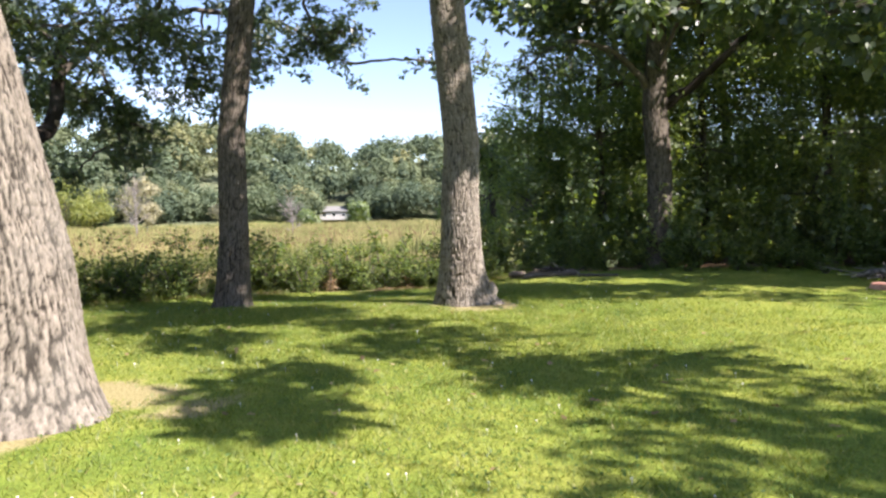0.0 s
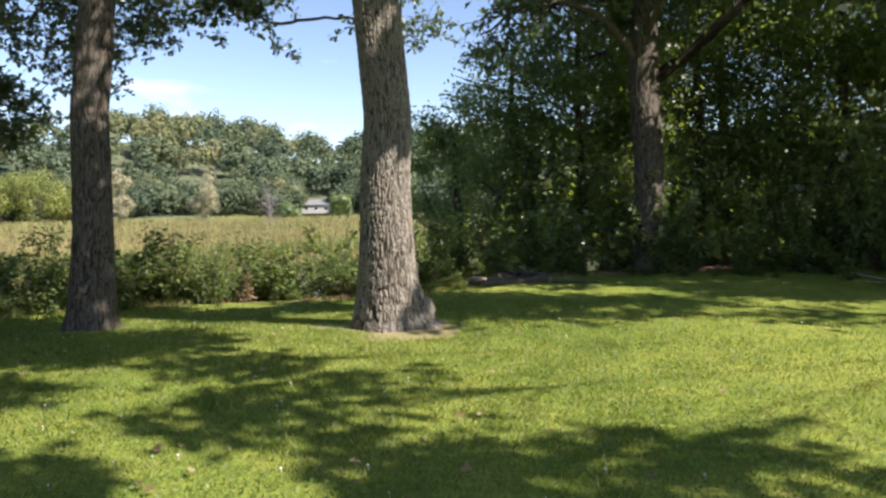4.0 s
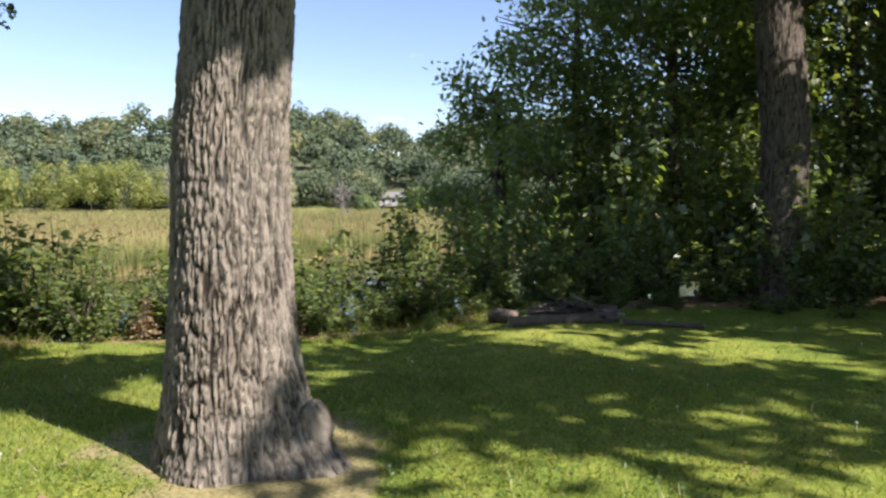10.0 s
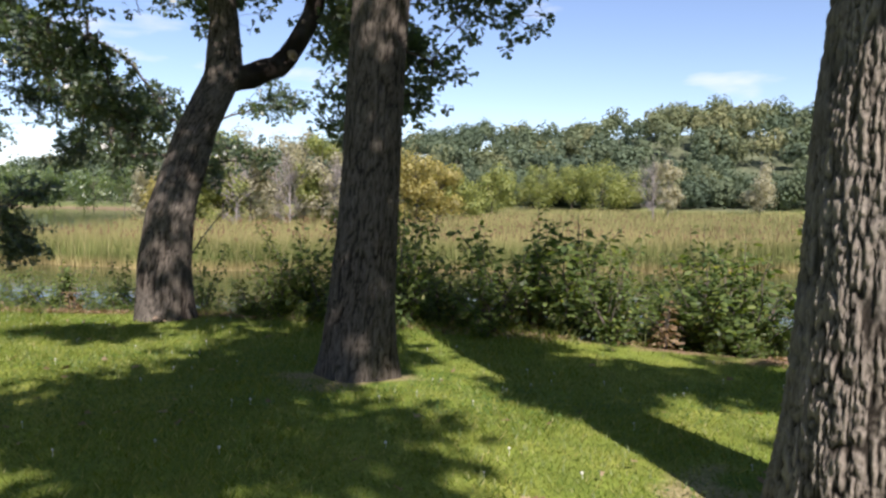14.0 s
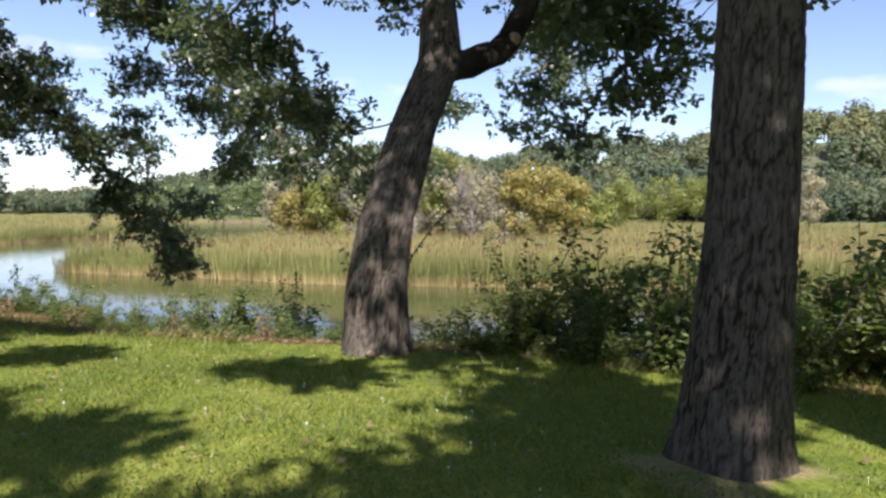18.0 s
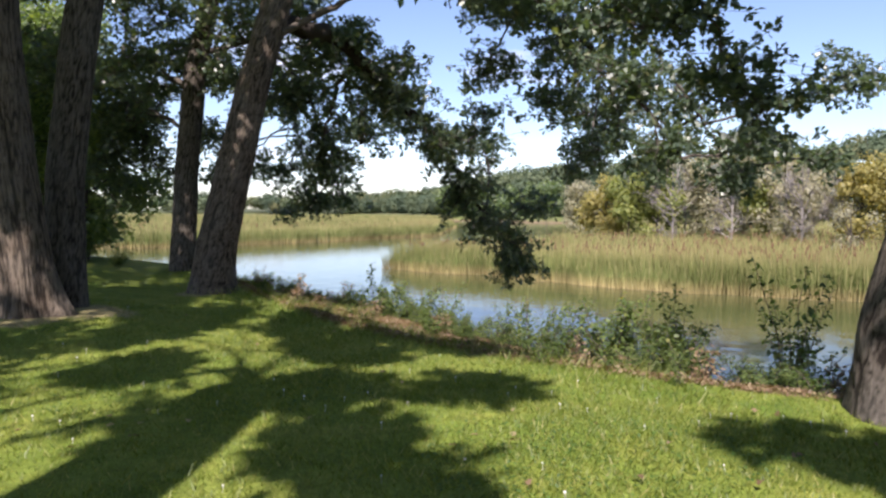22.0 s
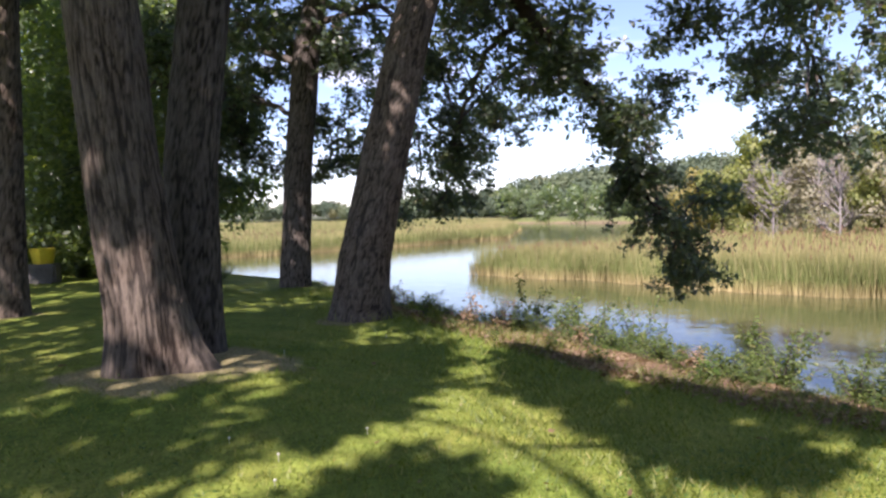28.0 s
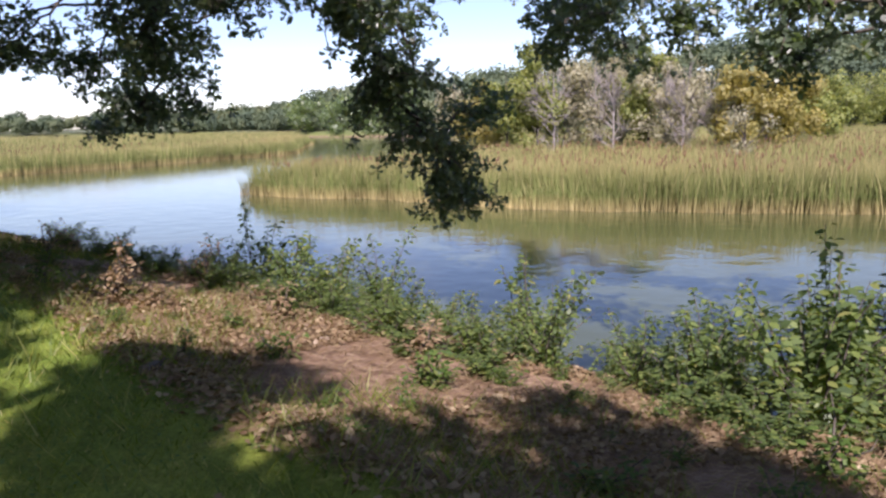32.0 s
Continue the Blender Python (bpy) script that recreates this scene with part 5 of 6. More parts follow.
UNDER = [shrub("thicket_bush", "dense dark green bush in the shade of the thicket", "bush", "thicket bushes", WOOD_LEAF, stems=26, tall=1.7, wide=1.0, leaf=0.145, gap=0.018, shape=DIAMOND, seed=230 + i) for i in range(4)]
spots = []
for x in np.arange(-1.2, 17, 0.62):
    front = float(np.interp(x, [-1.2, 1.5, 4, 8, 12, 17], [19.0, 17.9, 18.0, 17.0, 14.8, 11.0]))
    for row in (0.2, 1.3, 2.5):
        spots.append((x + rng.normal() * 0.2, front + row + rng.normal() * 0.2, int(rng.integers(4)), (rng.uniform(0.75, 1.05) + 0.12 * row) * (0.62 if x < 1.2 else 1.0), rng.uniform(0.6, 1.1) * (1.0 if x < 1.2 else 1.2)))
spots += [(x, y, i % 4, 0.55, 0.5) for i, (x, y) in enumerate([(1.9, 17.5), (2.5, 17.7), (3.1, 17.4), (3.7, 17.7), (2.2, 18.2), (3.3, 18.3), (1.4, 17.9)])]
spread(UNDER, spots)

WEED = [shrub("bank_weed", "low bright green weed on the littered bank", "weed", "bank weeds", WEED_LEAF, stems=8, tall=0.34, wide=0.24, leaf=0.048, gap=0.009, shape=OVAL, seed=260 + i) for i in range(3)]
DEAD = [shrub("withered_weed", "withered brown weed on the littered bank", "weed", "withered weeds", BROWN_LEAF, stems=8, tall=0.4, wide=0.3, leaf=0.05, gap=0.011, shape=OVAL, seed=270 + i) for i in range(3)]
ws, ds = [], []
for x in np.arange(-22, -0.5, 0.17):
    ye, ys = float(np.interp(x, EDGE[:, 0], EDGE[:, 1])), float(np.interp(x, SHORE[:, 0], SHORE[:, 1]))
    if rng.random() < 0.9:
        ws.append((x + rng.normal() * 0.15, ye + rng.choice([rng.uniform(-0.08, 0.14), rng.uniform(0.1, 0.42)]) * (ys - ye), int(rng.integers(3)), rng.uniform(0.4, 1.15), rng.uniform(0.6, 1.1)))
    if rng.random() < 0.3:
        ds.append((x + rng.normal() * 0.15, ye + rng.uniform(0.02, 0.4) * (ys - ye), int(rng.integers(3)), rng.uniform(0.6, 1.3), rng.uniform(0.5, 1.0)))
for x in np.arange(0.5, 10.5, 0.3):
    ws.append((x + rng.normal() * 0.2, float(np.interp(x, [0, 2, 5, 8, 11], [17.0, 17.2, 17.2, 16.3, 14.6])) + rng.normal() * 0.35, int(rng.integers(3)), rng.uniform(0.7, 1.4), rng.uniform(0.6, 1.1)))
spread(WEED, ws)
spread(DEAD, ds)


# ---- trees in and behind the marsh ----
def marsh_tree(name, label, x, y, tall, wide, leaf_mat, lumps=12, tufts=150, leaf=0.34, twig=BRANCH, low=0.25):
    z0 = WATER - 0.1 if float(land(x, y)) < WATER else float(land(x, y)) - 0.1
    root = thing(name, (x, y, z0), label, "tree", "marsh trees")
    q, r = resample(np.array([(0, 0, 0), (0.1, 0.05, tall * 0.3), (-0.1, 0.1, tall * 0.6), (0, 0, tall)]), [0.11, 0.09, 0.06, 0.015], 0.5)
    array_part("trunk", *tube(q, r, 7), twig, root, smooth=True)
    cores = blob_points((0, 0, tall * (low + 1) / 2), (wide, wide, tall * (1 - low) / 2), lumps, 0.35)
    wood = []
    for c in cores:
        i = int(np.clip(c[2] * 0.75 / tall, 0.12, 0.95) * (len(q) - 1))
        p, pr = resample(np.array([q[i], (q[i] + c) / 2 + rng.normal(size=3) * 0.2, c]), [0.055, 0.035, 0.012], 0.5)
        wood.append(tube(p, pr, 4))
        for _ in range(5 if leaf_mat else 12):
            e = c + rng.normal(size=3) * wide * 0.28 + (0, 0, 0.3)
            p, pr = resample(np.array([q[i] * 0.3 + c * 0.7, (c + e) / 2 + rng.normal(size=3) * 0.1, e]), [0.022, 0.016, 0.008], 0.4)
            wood.append(tube(p, pr, 3))
    tagged(array_part("branchwork", *join_arrays(wood), twig, root), kind="stuff")
    if leaf_mat:
        k = tufts * 11 // lumps
        out = np.concatenate([unit(rng.normal(size=(k, 3)) + (0, 0, 0.25)) for core in cores])
        c = np.repeat(cores, k, 0) + out * wide * rng.uniform(0.12, 0.5, (len(out), 1))
        tagged(array_part("crown", *leaf_arrays(c, np.cross(out, rng.normal(size=out.shape)), unit(out + rng.normal(size=out.shape) * 0.3), leaf * 0.8 * rng.uniform(0.6, 1.2, len(c)), DIAMOND), leaf_mat, root), kind="stuff")
    return root


def bearing(az, r, ox=-0.55, oy=8.7):
    return ox - math.sin(radians(az)) * r, oy + math.cos(radians(az)) * r


KINDS = {"lime": (LIME_LEAF, "tall lime-green tree turning colour behind the cattails"), "yellow": (YELLOW_LEAF, "small tree with golden yellow leaves behind the cattails"), "pale": (PALE_LEAF, "thin pale tree with sparse leaves behind the cattails"), "green": (WOOD_LEAF, "round green tree behind the cattails"), "bare": (None, "bare grey tree standing in the marsh")}
for az, r, kind, tall, wide in [(60.5, 78, "yellow", 7.5, 2.4), (59, 75, "lime", 8.5, 2.2), (57, 74, "lime", 10.5, 2.4), (55, 78, "pale", 10.5, 2.6), (53, 76, "pale", 10.0, 2.6), (51, 80, "pale", 11.5, 2.4), (49.5, 76, "lime", 11.0, 2.4), (48.5, 74, "pale", 8.5, 2.6), (46.8, 78, "pale", 9.0, 2.6), (45.2, 76, "bare", 8.0, 2.2), (44, 74, "yellow", 8.5, 2.4), (42.2, 76, "yellow", 9.0, 2.8), (40.6, 80, "yellow", 8.5, 2.6), (38.8, 88, "lime", 8.0, 2.8), (62, 88, "pale", 8, 2.4), (64, 190, "green", 11.2, 4.5), (36.5, 120, "lime", 9, 3.4),
                                (33, 190, "lime", 13, 5.2), (30.5, 192, "lime", 12, 5), (28.2, 190, "lime", 12, 5.5), (26.5, 194, "lime", 10, 4.5), (36, 188, "lime", 11, 4.4), (10.6, 186, "green", 5, 3), (6.9, 184, "green", 7, 3.4), (24.2, 108, "bare", 9.5, 2.4), (12.2, 118, "bare", 8.5, 2.6), (23.2, 128, "pale", 12, 2.6), (17, 170, "pale", 13, 3.6), (56, 72, "bare", 9, 2.2), (52, 73, "bare", 8.5, 2.2), (47.6, 72, "bare", 8, 2.0), (66, 183, "green", 9.8, 4.8), (68.5, 206, "green", 9.8, 5.1), (71, 254, "green", 11.2, 6)]:
    x, y = bearing(az, r)
    marsh_tree("marsh_tree", KINDS[kind][1], x, y, tall, wide, KINDS[kind][0], leaf=0.30 + r * 0.0022, tufts=240 if kind == "pale" else 330, lumps=20, low=0.14, twig=TWIG_PALE if kind in ("bare", "pale") else BRANCH)
marsh_tree("marsh_tree", "low crooked tree standing in the cattails", -41.2, 49.0, 4.6, 1.6, PALE_LEAF, 7, 40, 0.3)


# ---- garden beyond the trees ----
def box(bm, lo, hi):
    r = bmesh.ops.create_cube(bm, size=1)
    for v in r["verts"]:
        v.co = Vector([lo[i] + (hi[i] - lo[i]) * (v.co[i] + 0.5) for i in range(3)])
    return r["verts"]


def bevelled(lo, hi, width=0.01, segments=1):
    bm = bmesh.new()
    box(bm, lo, hi)
    bmesh.ops.bevel(bm, geom=bm.edges[:], offset=width, segments=segments, affect="EDGES")
    return bm


SIDING = plain("weathered_siding", [(0.3, (0.15, 0.13, 0.11)), (0.7, (0.23, 0.2, 0.175))], 3, 0.85, 0.3, (1, 1, 0.2))
ROOFING = plain("shingle", [(0.3, (0.10, 0.10, 0.10)), (0.7, (0.26, 0.26, 0.25))], 9, 0.9, 0.4)
YELLOW = plain("yellow_paint", [(0.3, (0.55, 0.42, 0.02)), (0.7, (0.72, 0.58, 0.04))], 4, 0.45, 0.1)
PALE_WALL = plain("pale_grey_siding", [(0.3, (0.34, 0.34, 0.33)), (0.7, (0.45, 0.45, 0.43))], 2, 0.8, 0.1)
WHITE = plain("white_paint", [(0.3, (0.68, 0.68, 0.66)), (0.7, (0.8, 0.8, 0.78))], 2, 0.6, 0.1)
BRICKY = plain("house_wall", [(0.3, (0.20, 0.13, 0.09)), (0.7, (0.32, 0.23, 0.17))], 2, 0.9, 0.3)
STONE = plain("grey_stone", [(0.3, (0.09, 0.085, 0.075)), (0.7, (0.17, 0.16, 0.145))], 5, 0.9, 0.5)
GLASSY = plain("dark_glass", [(0.4, (0.02, 0.025, 0.03)), (0.6, (0.04, 0.045, 0.05))], 2, 0.08, 0.0)

sx, sy, sz = -28.3, 0.0, float(land(-28.3, 0.0))
shed = thing("garden_shed", (sx, sy, sz), "small grey wooden shed with a yellow rail", "shed")
for k in range(11):
    z = 0.05 + k * 0.185
    part("board", bevelled((1.18, -1.75, z), (1.215, 0.25, z + 0.18), 0.006), SIDING, shed)
part("wall", bevelled((-1.2, -1.72, 0), (1.18, 0.22, 2.08), 0.01), SIDING, shed)
bm = bevelled((-1.45, -1.95, 2.08), (1.45, 0.45, 2.2), 0.02)
for v in bm.verts:
    v.co.z += 0.12 * (1.45 - v.co.x) / 2.9
part("roof", bm, ROOFING, shed, "flat shingled roof slab")
part("rail", bevelled((1.27, -2.0, 0.52), (1.33, 0.3, 0.72), 0.012), YELLOW, shed, "bright yellow horizontal rail")
for y in (-1.7, -0.75, 0.2):
    part("post", bevelled((1.215, y - 0.05, 0.0), (1.26, y + 0.05, 2.05), 0.008), SIDING, shed)

tub = thing("yellow_tub", (-25.9, 2.65, float(land(-25.9, 2.65))), "yellow plastic tub on a grey stone block", "tub")
part("block", bevelled((-0.3, -0.3, -0.05), (0.3, 0.3, 0.42), 0.04, 2), STONE, tub, "grey stone block")
bm = bmesh.new()
bmesh.ops.create_cone(bm, cap_ends=False, segments=20, radius1=0.2, radius2=0.27, depth=0.34, matrix=Matrix.Translation((0, 0, 0.59)))
bmesh.ops.create_cone(bm, cap_ends=True, segments=20, radius1=0.2, radius2=0.2, depth=0.02, matrix=Matrix.Translation((0, 0, 0.43)))
bmesh.ops.solidify(bm, geom=bm.faces[:], thickness=0.012)
part("tub", bm, YELLOW, tub)


def house(name, label, x, y, turn, size, wall, group=""):
    w, d, h = size
    root = thing(name, (x, y, float(land(x, y)) - 0.1), label, "house", group)
    root.rotation_euler.z = radians(turn)
    part("wall", bevelled((-w / 2, -d / 2, 0), (w / 2, d / 2, h), 0.03), wall, root)
    bm = bmesh.new()
    vs = [bm.verts.new(c) for c in [(-w / 2 - 0.5, -d / 2 - 0.5, h), (w / 2 + 0.5, -d / 2 - 0.5, h), (w / 2 + 0.5, d / 2 + 0.5, h), (-w / 2 - 0.5, d / 2 + 0.5, h), (-w / 2 - 0.5, 0, h + d * 0.28), (w / 2 + 0.5, 0, h + d * 0.28)]]
    for f in ((0, 1, 5, 4), (2, 3, 4, 5), (0, 4, 3), (1, 2, 5), (3, 2, 1, 0)):
        bm.faces.new([vs[i] for i in f])
    part("roof", bm, ROOFING, root)
    n = max(2, int(w / 2.6))
    for k in range(n):
        cx = -w / 2 + (k + 0.5) * w / n
        win = part("window", bevelled((cx - 0.55, -d / 2 - 0.05, h * 0.36), (cx + 0.55, -d / 2 + 0.02, h * 0.8), 0.02), WHITE, root)
        part("pane", bevelled((cx - 0.46, -d / 2 - 0.06, h * 0.4), (cx + 0.46, -d / 2 - 0.052, h * 0.76), 0.002), GLASSY, win)
    return root


house("house", "low brown house at the back of the garden", -44, -17.5, 112, (11, 7, 2.7), BRICKY)
house("house", "distant pale grey house half hidden below a wooded hill", -30.5, 208, 0, (8, 5, 2.4), PALE_WALL)


def spruce(x, y, tall, wide):
    z0 = float(land(x, y)) - 0.05
    root = thing("spruce_tree", (x, y, z0), "pale grey-green spruce at the end of the garden", "tree", "garden trees")
    array_part("trunk", *tube(np.array([(0, 0, 0), (0, 0, tall * 0.5), (0, 0, tall)]), [0.2, 0.12, 0.02], 8), BARK_DARK, root, smooth=True)
    wood, pos, axis = [], [], []
    for h in np.arange(0.5, tall - 0.3, 0.3):
        reach = wide * (1 - h / tall) + 0.15
        for a in rng.uniform(0, 6.28, 8):
            q = np.array([(0, 0, h), (math.cos(a) * reach * 0.5, math.sin(a) * reach * 0.5, h - 0.03), (math.cos(a) * reach, math.sin(a) * reach, h - 0.3 * reach)])
            wood.append(tube(q, [0.03, 0.02, 0.006], 3))
            f = rng.random((22, 1))
            pos.append(q[0] + (q[2] - q[0]) * f + rng.normal(size=(22, 3)) * 0.08)
            axis.append(np.repeat(np.array([(math.cos(a), math.sin(a), -0.7)]), 22, 0) + rng.normal(size=(22, 3)) * 0.5)
    pos, axis = np.concatenate(pos), np.concatenate(axis)
    tagged(array_part("branchwork", *join_arrays(wood), BRANCH, root), kind="stuff")
    tagged(array_part("foliage", *leaf_arrays(pos, axis, unit(rng.normal(size=(len(pos), 3)) + (0, 0, 0.8)), rng.uniform(0.2, 0.42, len(pos)), DIAMOND), SPRUCE_LEAF, root), kind="stuff")


spruce(-38, -7.2, 6.5, 2.4)
spruce(-41, -9.5, 8.0, 2.6)
for spot in [(-30, 4.0, 8, 2.4), (-33, 1.5, 9, 2.6), (-31.5, -4.0, 9, 2.4), (-36, -2.0, 10, 2.8), (-27.5, 5.2, 6, 1.9), (-28.6, 3.2, 7, 2.0), (-26.8, 3.8, 5, 1.3), (-40, -13, 10, 2.8), (-46, -8, 11, 3), (-44, -24, 11, 3.2), (-36, -20, 10, 3), (-50, -14, 12, 3.2), (-41, 1, 11, 3)]:
    thicket_tree(*spot, 0.16, 0.17, 600)
spread(UNDER, [(x, y, i, s, 0.8) for i, (x, y, s) in enumerate([(-26.2, 4.6, 0.7), (-27.2, 5.2, 0.8), (-25.2, 5.0, 0.6), (-29.5, 5.0, 1.0), (-29.6, -2.6, 0.7), (-30.0, -3.4, 0.8), (-28.6, 2.4, 0.8), (-30.6, 2.6, 1.0), (-28.0, 4.6, 0.6), (-24.6, 6.4, 0.5), (-33, -8, 0.9), (-26.9, 3.2, 0.9), (-27.4, 2.2, 0.9), (-26.4, 3.9, 0.8), (-27.0, 1.4, 0.6)])][::-1])
FLOWER = [shrub("garden_shrub", "garden shrub with yellow and orange foliage", "shrub", "garden shrubs", YELLOW_LEAF, stems=18, tall=1.0, wide=0.7, leaf=0.12, gap=0.02, shape=OVAL, seed=300)]
spread(FLOWER, [(-34.5, -6.4, 0, 1.2, 1.0), (-35.5, -7.4, 0, 1.0, 0.8), (-36.5, -11.0, 0, 1.1, 0.9)])

# ---- logs and brush at the thicket ----
LOGWOOD = plain("old_log", [(0.3, (0.05, 0.04, 0.033)), (0.7, (0.115, 0.095, 0.078))], 9, 0.9, 0.5, (1, 1, 1))
CUT = plain("cut_wood", [(0.3, (0.16, 0.125, 0.09)), (0.7, (0.28, 0.23, 0.17))], 16, 0.85, 0.3)


def log(a, b, rad, label, group="logs"):
    a, b = np.array(a, float), np.array(b, float)
    root = thing("log", tuple(a), label, "log", group)
    n = 9
    p = a + (b - a) * np.linspace(0, 1, n)[:, None]
    p[1:-1] += rng.normal(size=(n - 2, 3)) * rad * 0.12
    v, f = tube(p, rad * rng.uniform(0.9, 1.1, n), 14)
    v += rng.normal(size=v.shape) * rad * 0.03
    array_part("bark", v - a, f, LOGWOOD, root, smooth=True)
    way = (b - a) / np.linalg.norm(b - a)
    for end, s in ((a, -1), (b, 1)):
        v, f = tube(np.array([end - way * 0.03, end + way * s * 0.012]), [rad * 0.97, rad * 0.9], 14)
        k = len(v)
        v = np.concatenate([v, [end + way * s * 0.014]])
        tri = [(k - 14 + i, k - 14 + (i + 1) % 14, k, k) for i in range(14)]
        me = bpy.data.meshes.new("cut_end")
        me.from_pydata([tuple(c) for c in (v - a)], [], [tuple(int(i) for i in q) for q in f] + [t[:3] for t in tri])
        me.materials.append(CUT)
        ob = new("cut_end", me)
        ob.parent = root
    return root


def gz(x, y, up):
    return (x, y, float(land(x, y)) + up)


log(gz(1.75, 16.25, 0.06), gz(2.95, 16.4, 0.06), 0.065, "grey weathered log lying on the grass")
log(gz(1.55, 16.7, 0.07), gz(1.8, 16.5, 0.07), 0.08, "short thick stump section lying on its side")
log(gz(2.0, 16.8, 0.06), gz(3.0, 16.9, 0.06), 0.06, "grey weathered log lying behind another")
log(gz(3.0, 16.25, 0.03), gz(3.8, 16.0, 0.03), 0.03, "thin fallen branch on the grass")
log(gz(-14.6, 9.9, 0.03), gz(-15.2, 10.25, 0.03), 0.03, "short pale stick on the bank")


def brush_pile(x, y, rad, tall, n, label):
    root = thing("brush_pile", gz(x, y, 0), label, "brush pile")
    for k in range(n):
        a, l = rng.uniform(0, 3.14), rng.uniform(0.5, 1.0) * rad
        c = np.array([rng.normal() * rad * 0.3, rng.normal() * rad * 0.25, rng.uniform(0.03, tall)])
        d = np.array([math.cos(a), math.sin(a), rng.normal() * 0.15]) * l
        q, r = resample(np.array([c - d, c + rng.normal(size=3) * 0.05, c + d]), [0.022, 0.016, 0.006], 0.15)
        q[:, 2] = np.maximum(q[:, 2], 0.02)
        array_part("stick", *tube(q, r, 6), (BRANCH if k % 4 else TWIG_PALE) if tall > 0.15 and rad < 0.7 else TWIG_PALE if k % 3 else LOGWOOD, root, smooth=True)
    return root


brush_pile(8.8, 14.3, 0.8, 0.16, 40, "low pile of grey and tan cut branches on the lawn edge")
brush_pile(2.5, 16.75, 0.5, 0.16, 22, "tangle of dead branches heaped on old logs")
chip = thing("red_slab", gz(7.75, 12.7, 0.0), "flat reddish slab of split wood lying on the grass", "wood slab")
bm = bmesh.new()
bmesh.ops.create_cone(bm, cap_ends=True, segments=16, radius1=0.34, radius2=0.3, depth=0.1, matrix=Matrix.Translation((0, 0, 0.05)))
bmesh.ops.bevel(bm, geom=bm.edges[:], offset=0.015, segments=2, affect="EDGES")
part("slab", bm, plain("red_wood", [(0.3, (0.35, 0.12, 0.08)), (0.7, (0.6, 0.36, 0.28))], 7), chip)

# ---- grass, clover and fallen leaves ----
WALK = np.array([(0, 1.5), (0.8, 5), (1.6, 9.5), (0.5, 11), (-3, 11.5), (-7, 10.5), (-10.5, 9.5), (-12.5, 10.2)], float)


def lawn_points(n, spread_m):
    k = rng.random(n) * (len(WALK) - 1)
    i = np.minimum(len(WALK) - 2, k.astype(int))
    p = WALK[i] + (WALK[i + 1] - WALK[i]) * (k - i)[:, None] + rng.normal(size=(n, 2)) * spread_m
    x, y = p[:, 0], p[:, 1]
    keep = (litter_at(x, y) < rng.uniform(0.1, 0.75, n)) & (straw_at(x, y) < rng.uniform(0.25, 0.85, n))
    for tx, ty, rad in TRUNKS.values():
        keep &= np.hypot(x - tx, y - ty) > 0.42
    return x[keep], y[keep]


x, y = lawn_points(400000, 3.0)
n = len(x)
a, b = rng.random(n) * 6.28, rng.random(n) * 6.28
h = rng.uniform(0.015, 0.045, n)
base = np.c_[x, y, land(x, y) - 0.004]
side = np.c_[np.cos(a), np.sin(a), 0 * a] * rng.uniform(0.0025, 0.005, n)[:, None]
tip = base + np.c_[np.cos(b) * h * 0.7, np.sin(b) * h * 0.7, h]
v = np.stack([base - side, base + side, tip], 1).reshape(-1, 3)
tagged(new("grass", mesh_of("grass", v, np.arange(3 * n).reshape(-1, 3), GRASS_BLADE)), "short mown grass of the lawn, bright green", "grass", kind="stuff")
# coarser tufts that the mower left a little longer
x, y = lawn_points(110000, 2.6)
keep = value_noise(x * 2.4, y * 2.4, 64) > 0.52
x, y = x[keep], y[keep]
n = len(x)
a, b = rng.random(n) * 6.28, rng.random(n) * 6.28
h = rng.uniform(0.03, 0.075, n)
base = np.c_[x, y, land(x, y) - 0.004]
side = np.c_[np.cos(a), np.sin(a), 0 * a] * rng.uniform(0.003, 0.006, n)[:, None]
tip = base + np.c_[np.cos(b) * h * 0.8, np.sin(b) * h * 0.8, h]
tagged(new("grass_tufts", mesh_of("grass_tufts", np.stack([base - side, base + side, tip], 1).reshape(-1, 3), np.arange(3 * n).reshape(-1, 3), GRASS_BLADE)), "longer tufts of coarse green grass in the lawn", "grass", kind="stuff")
x, y = lawn_points(60000, 3.0)
patchy = value_noise(x * 0.8, y * 0.8, 61) > 0.45
x, y = x[patchy], y[patchy]
n = len(x)
way = unit(np.c_[rng.normal(size=(n, 2)), rng.normal(size=n) * 0.2])
v, f = leaf_arrays(np.c_[x, y, land(x, y) + rng.uniform(0.03, 0.055, n)], way, unit(rng.normal(size=(n, 3)) * 0.25 + (0, 0, 1)), rng.uniform(0.018, 0.034, n), OVAL)
tagged(new("clover", mesh_of("clover", v, f, CLOVER)), "small round clover leaves in the lawn", "clover", kind="stuff")
x, y = lawn_points(420, 3.4)
n = len(x)
way = unit(np.c_[rng.normal(size=(n, 2)), rng.normal(size=n) * 0.1])
v, f = leaf_arrays(np.c_[x, y, land(x, y) + 0.045], way, unit(rng.normal(size=(n, 3)) * 0.3 + (0, 0, 1)), rng.uniform(0.04, 0.09, n), OAK)
tagged(new("fallen_leaves", mesh_of("fallen_leaves", v, f, BROWN_LEAF)), "dry tan oak leaves scattered over the lawn", "fallen leaves", kind="stuff")

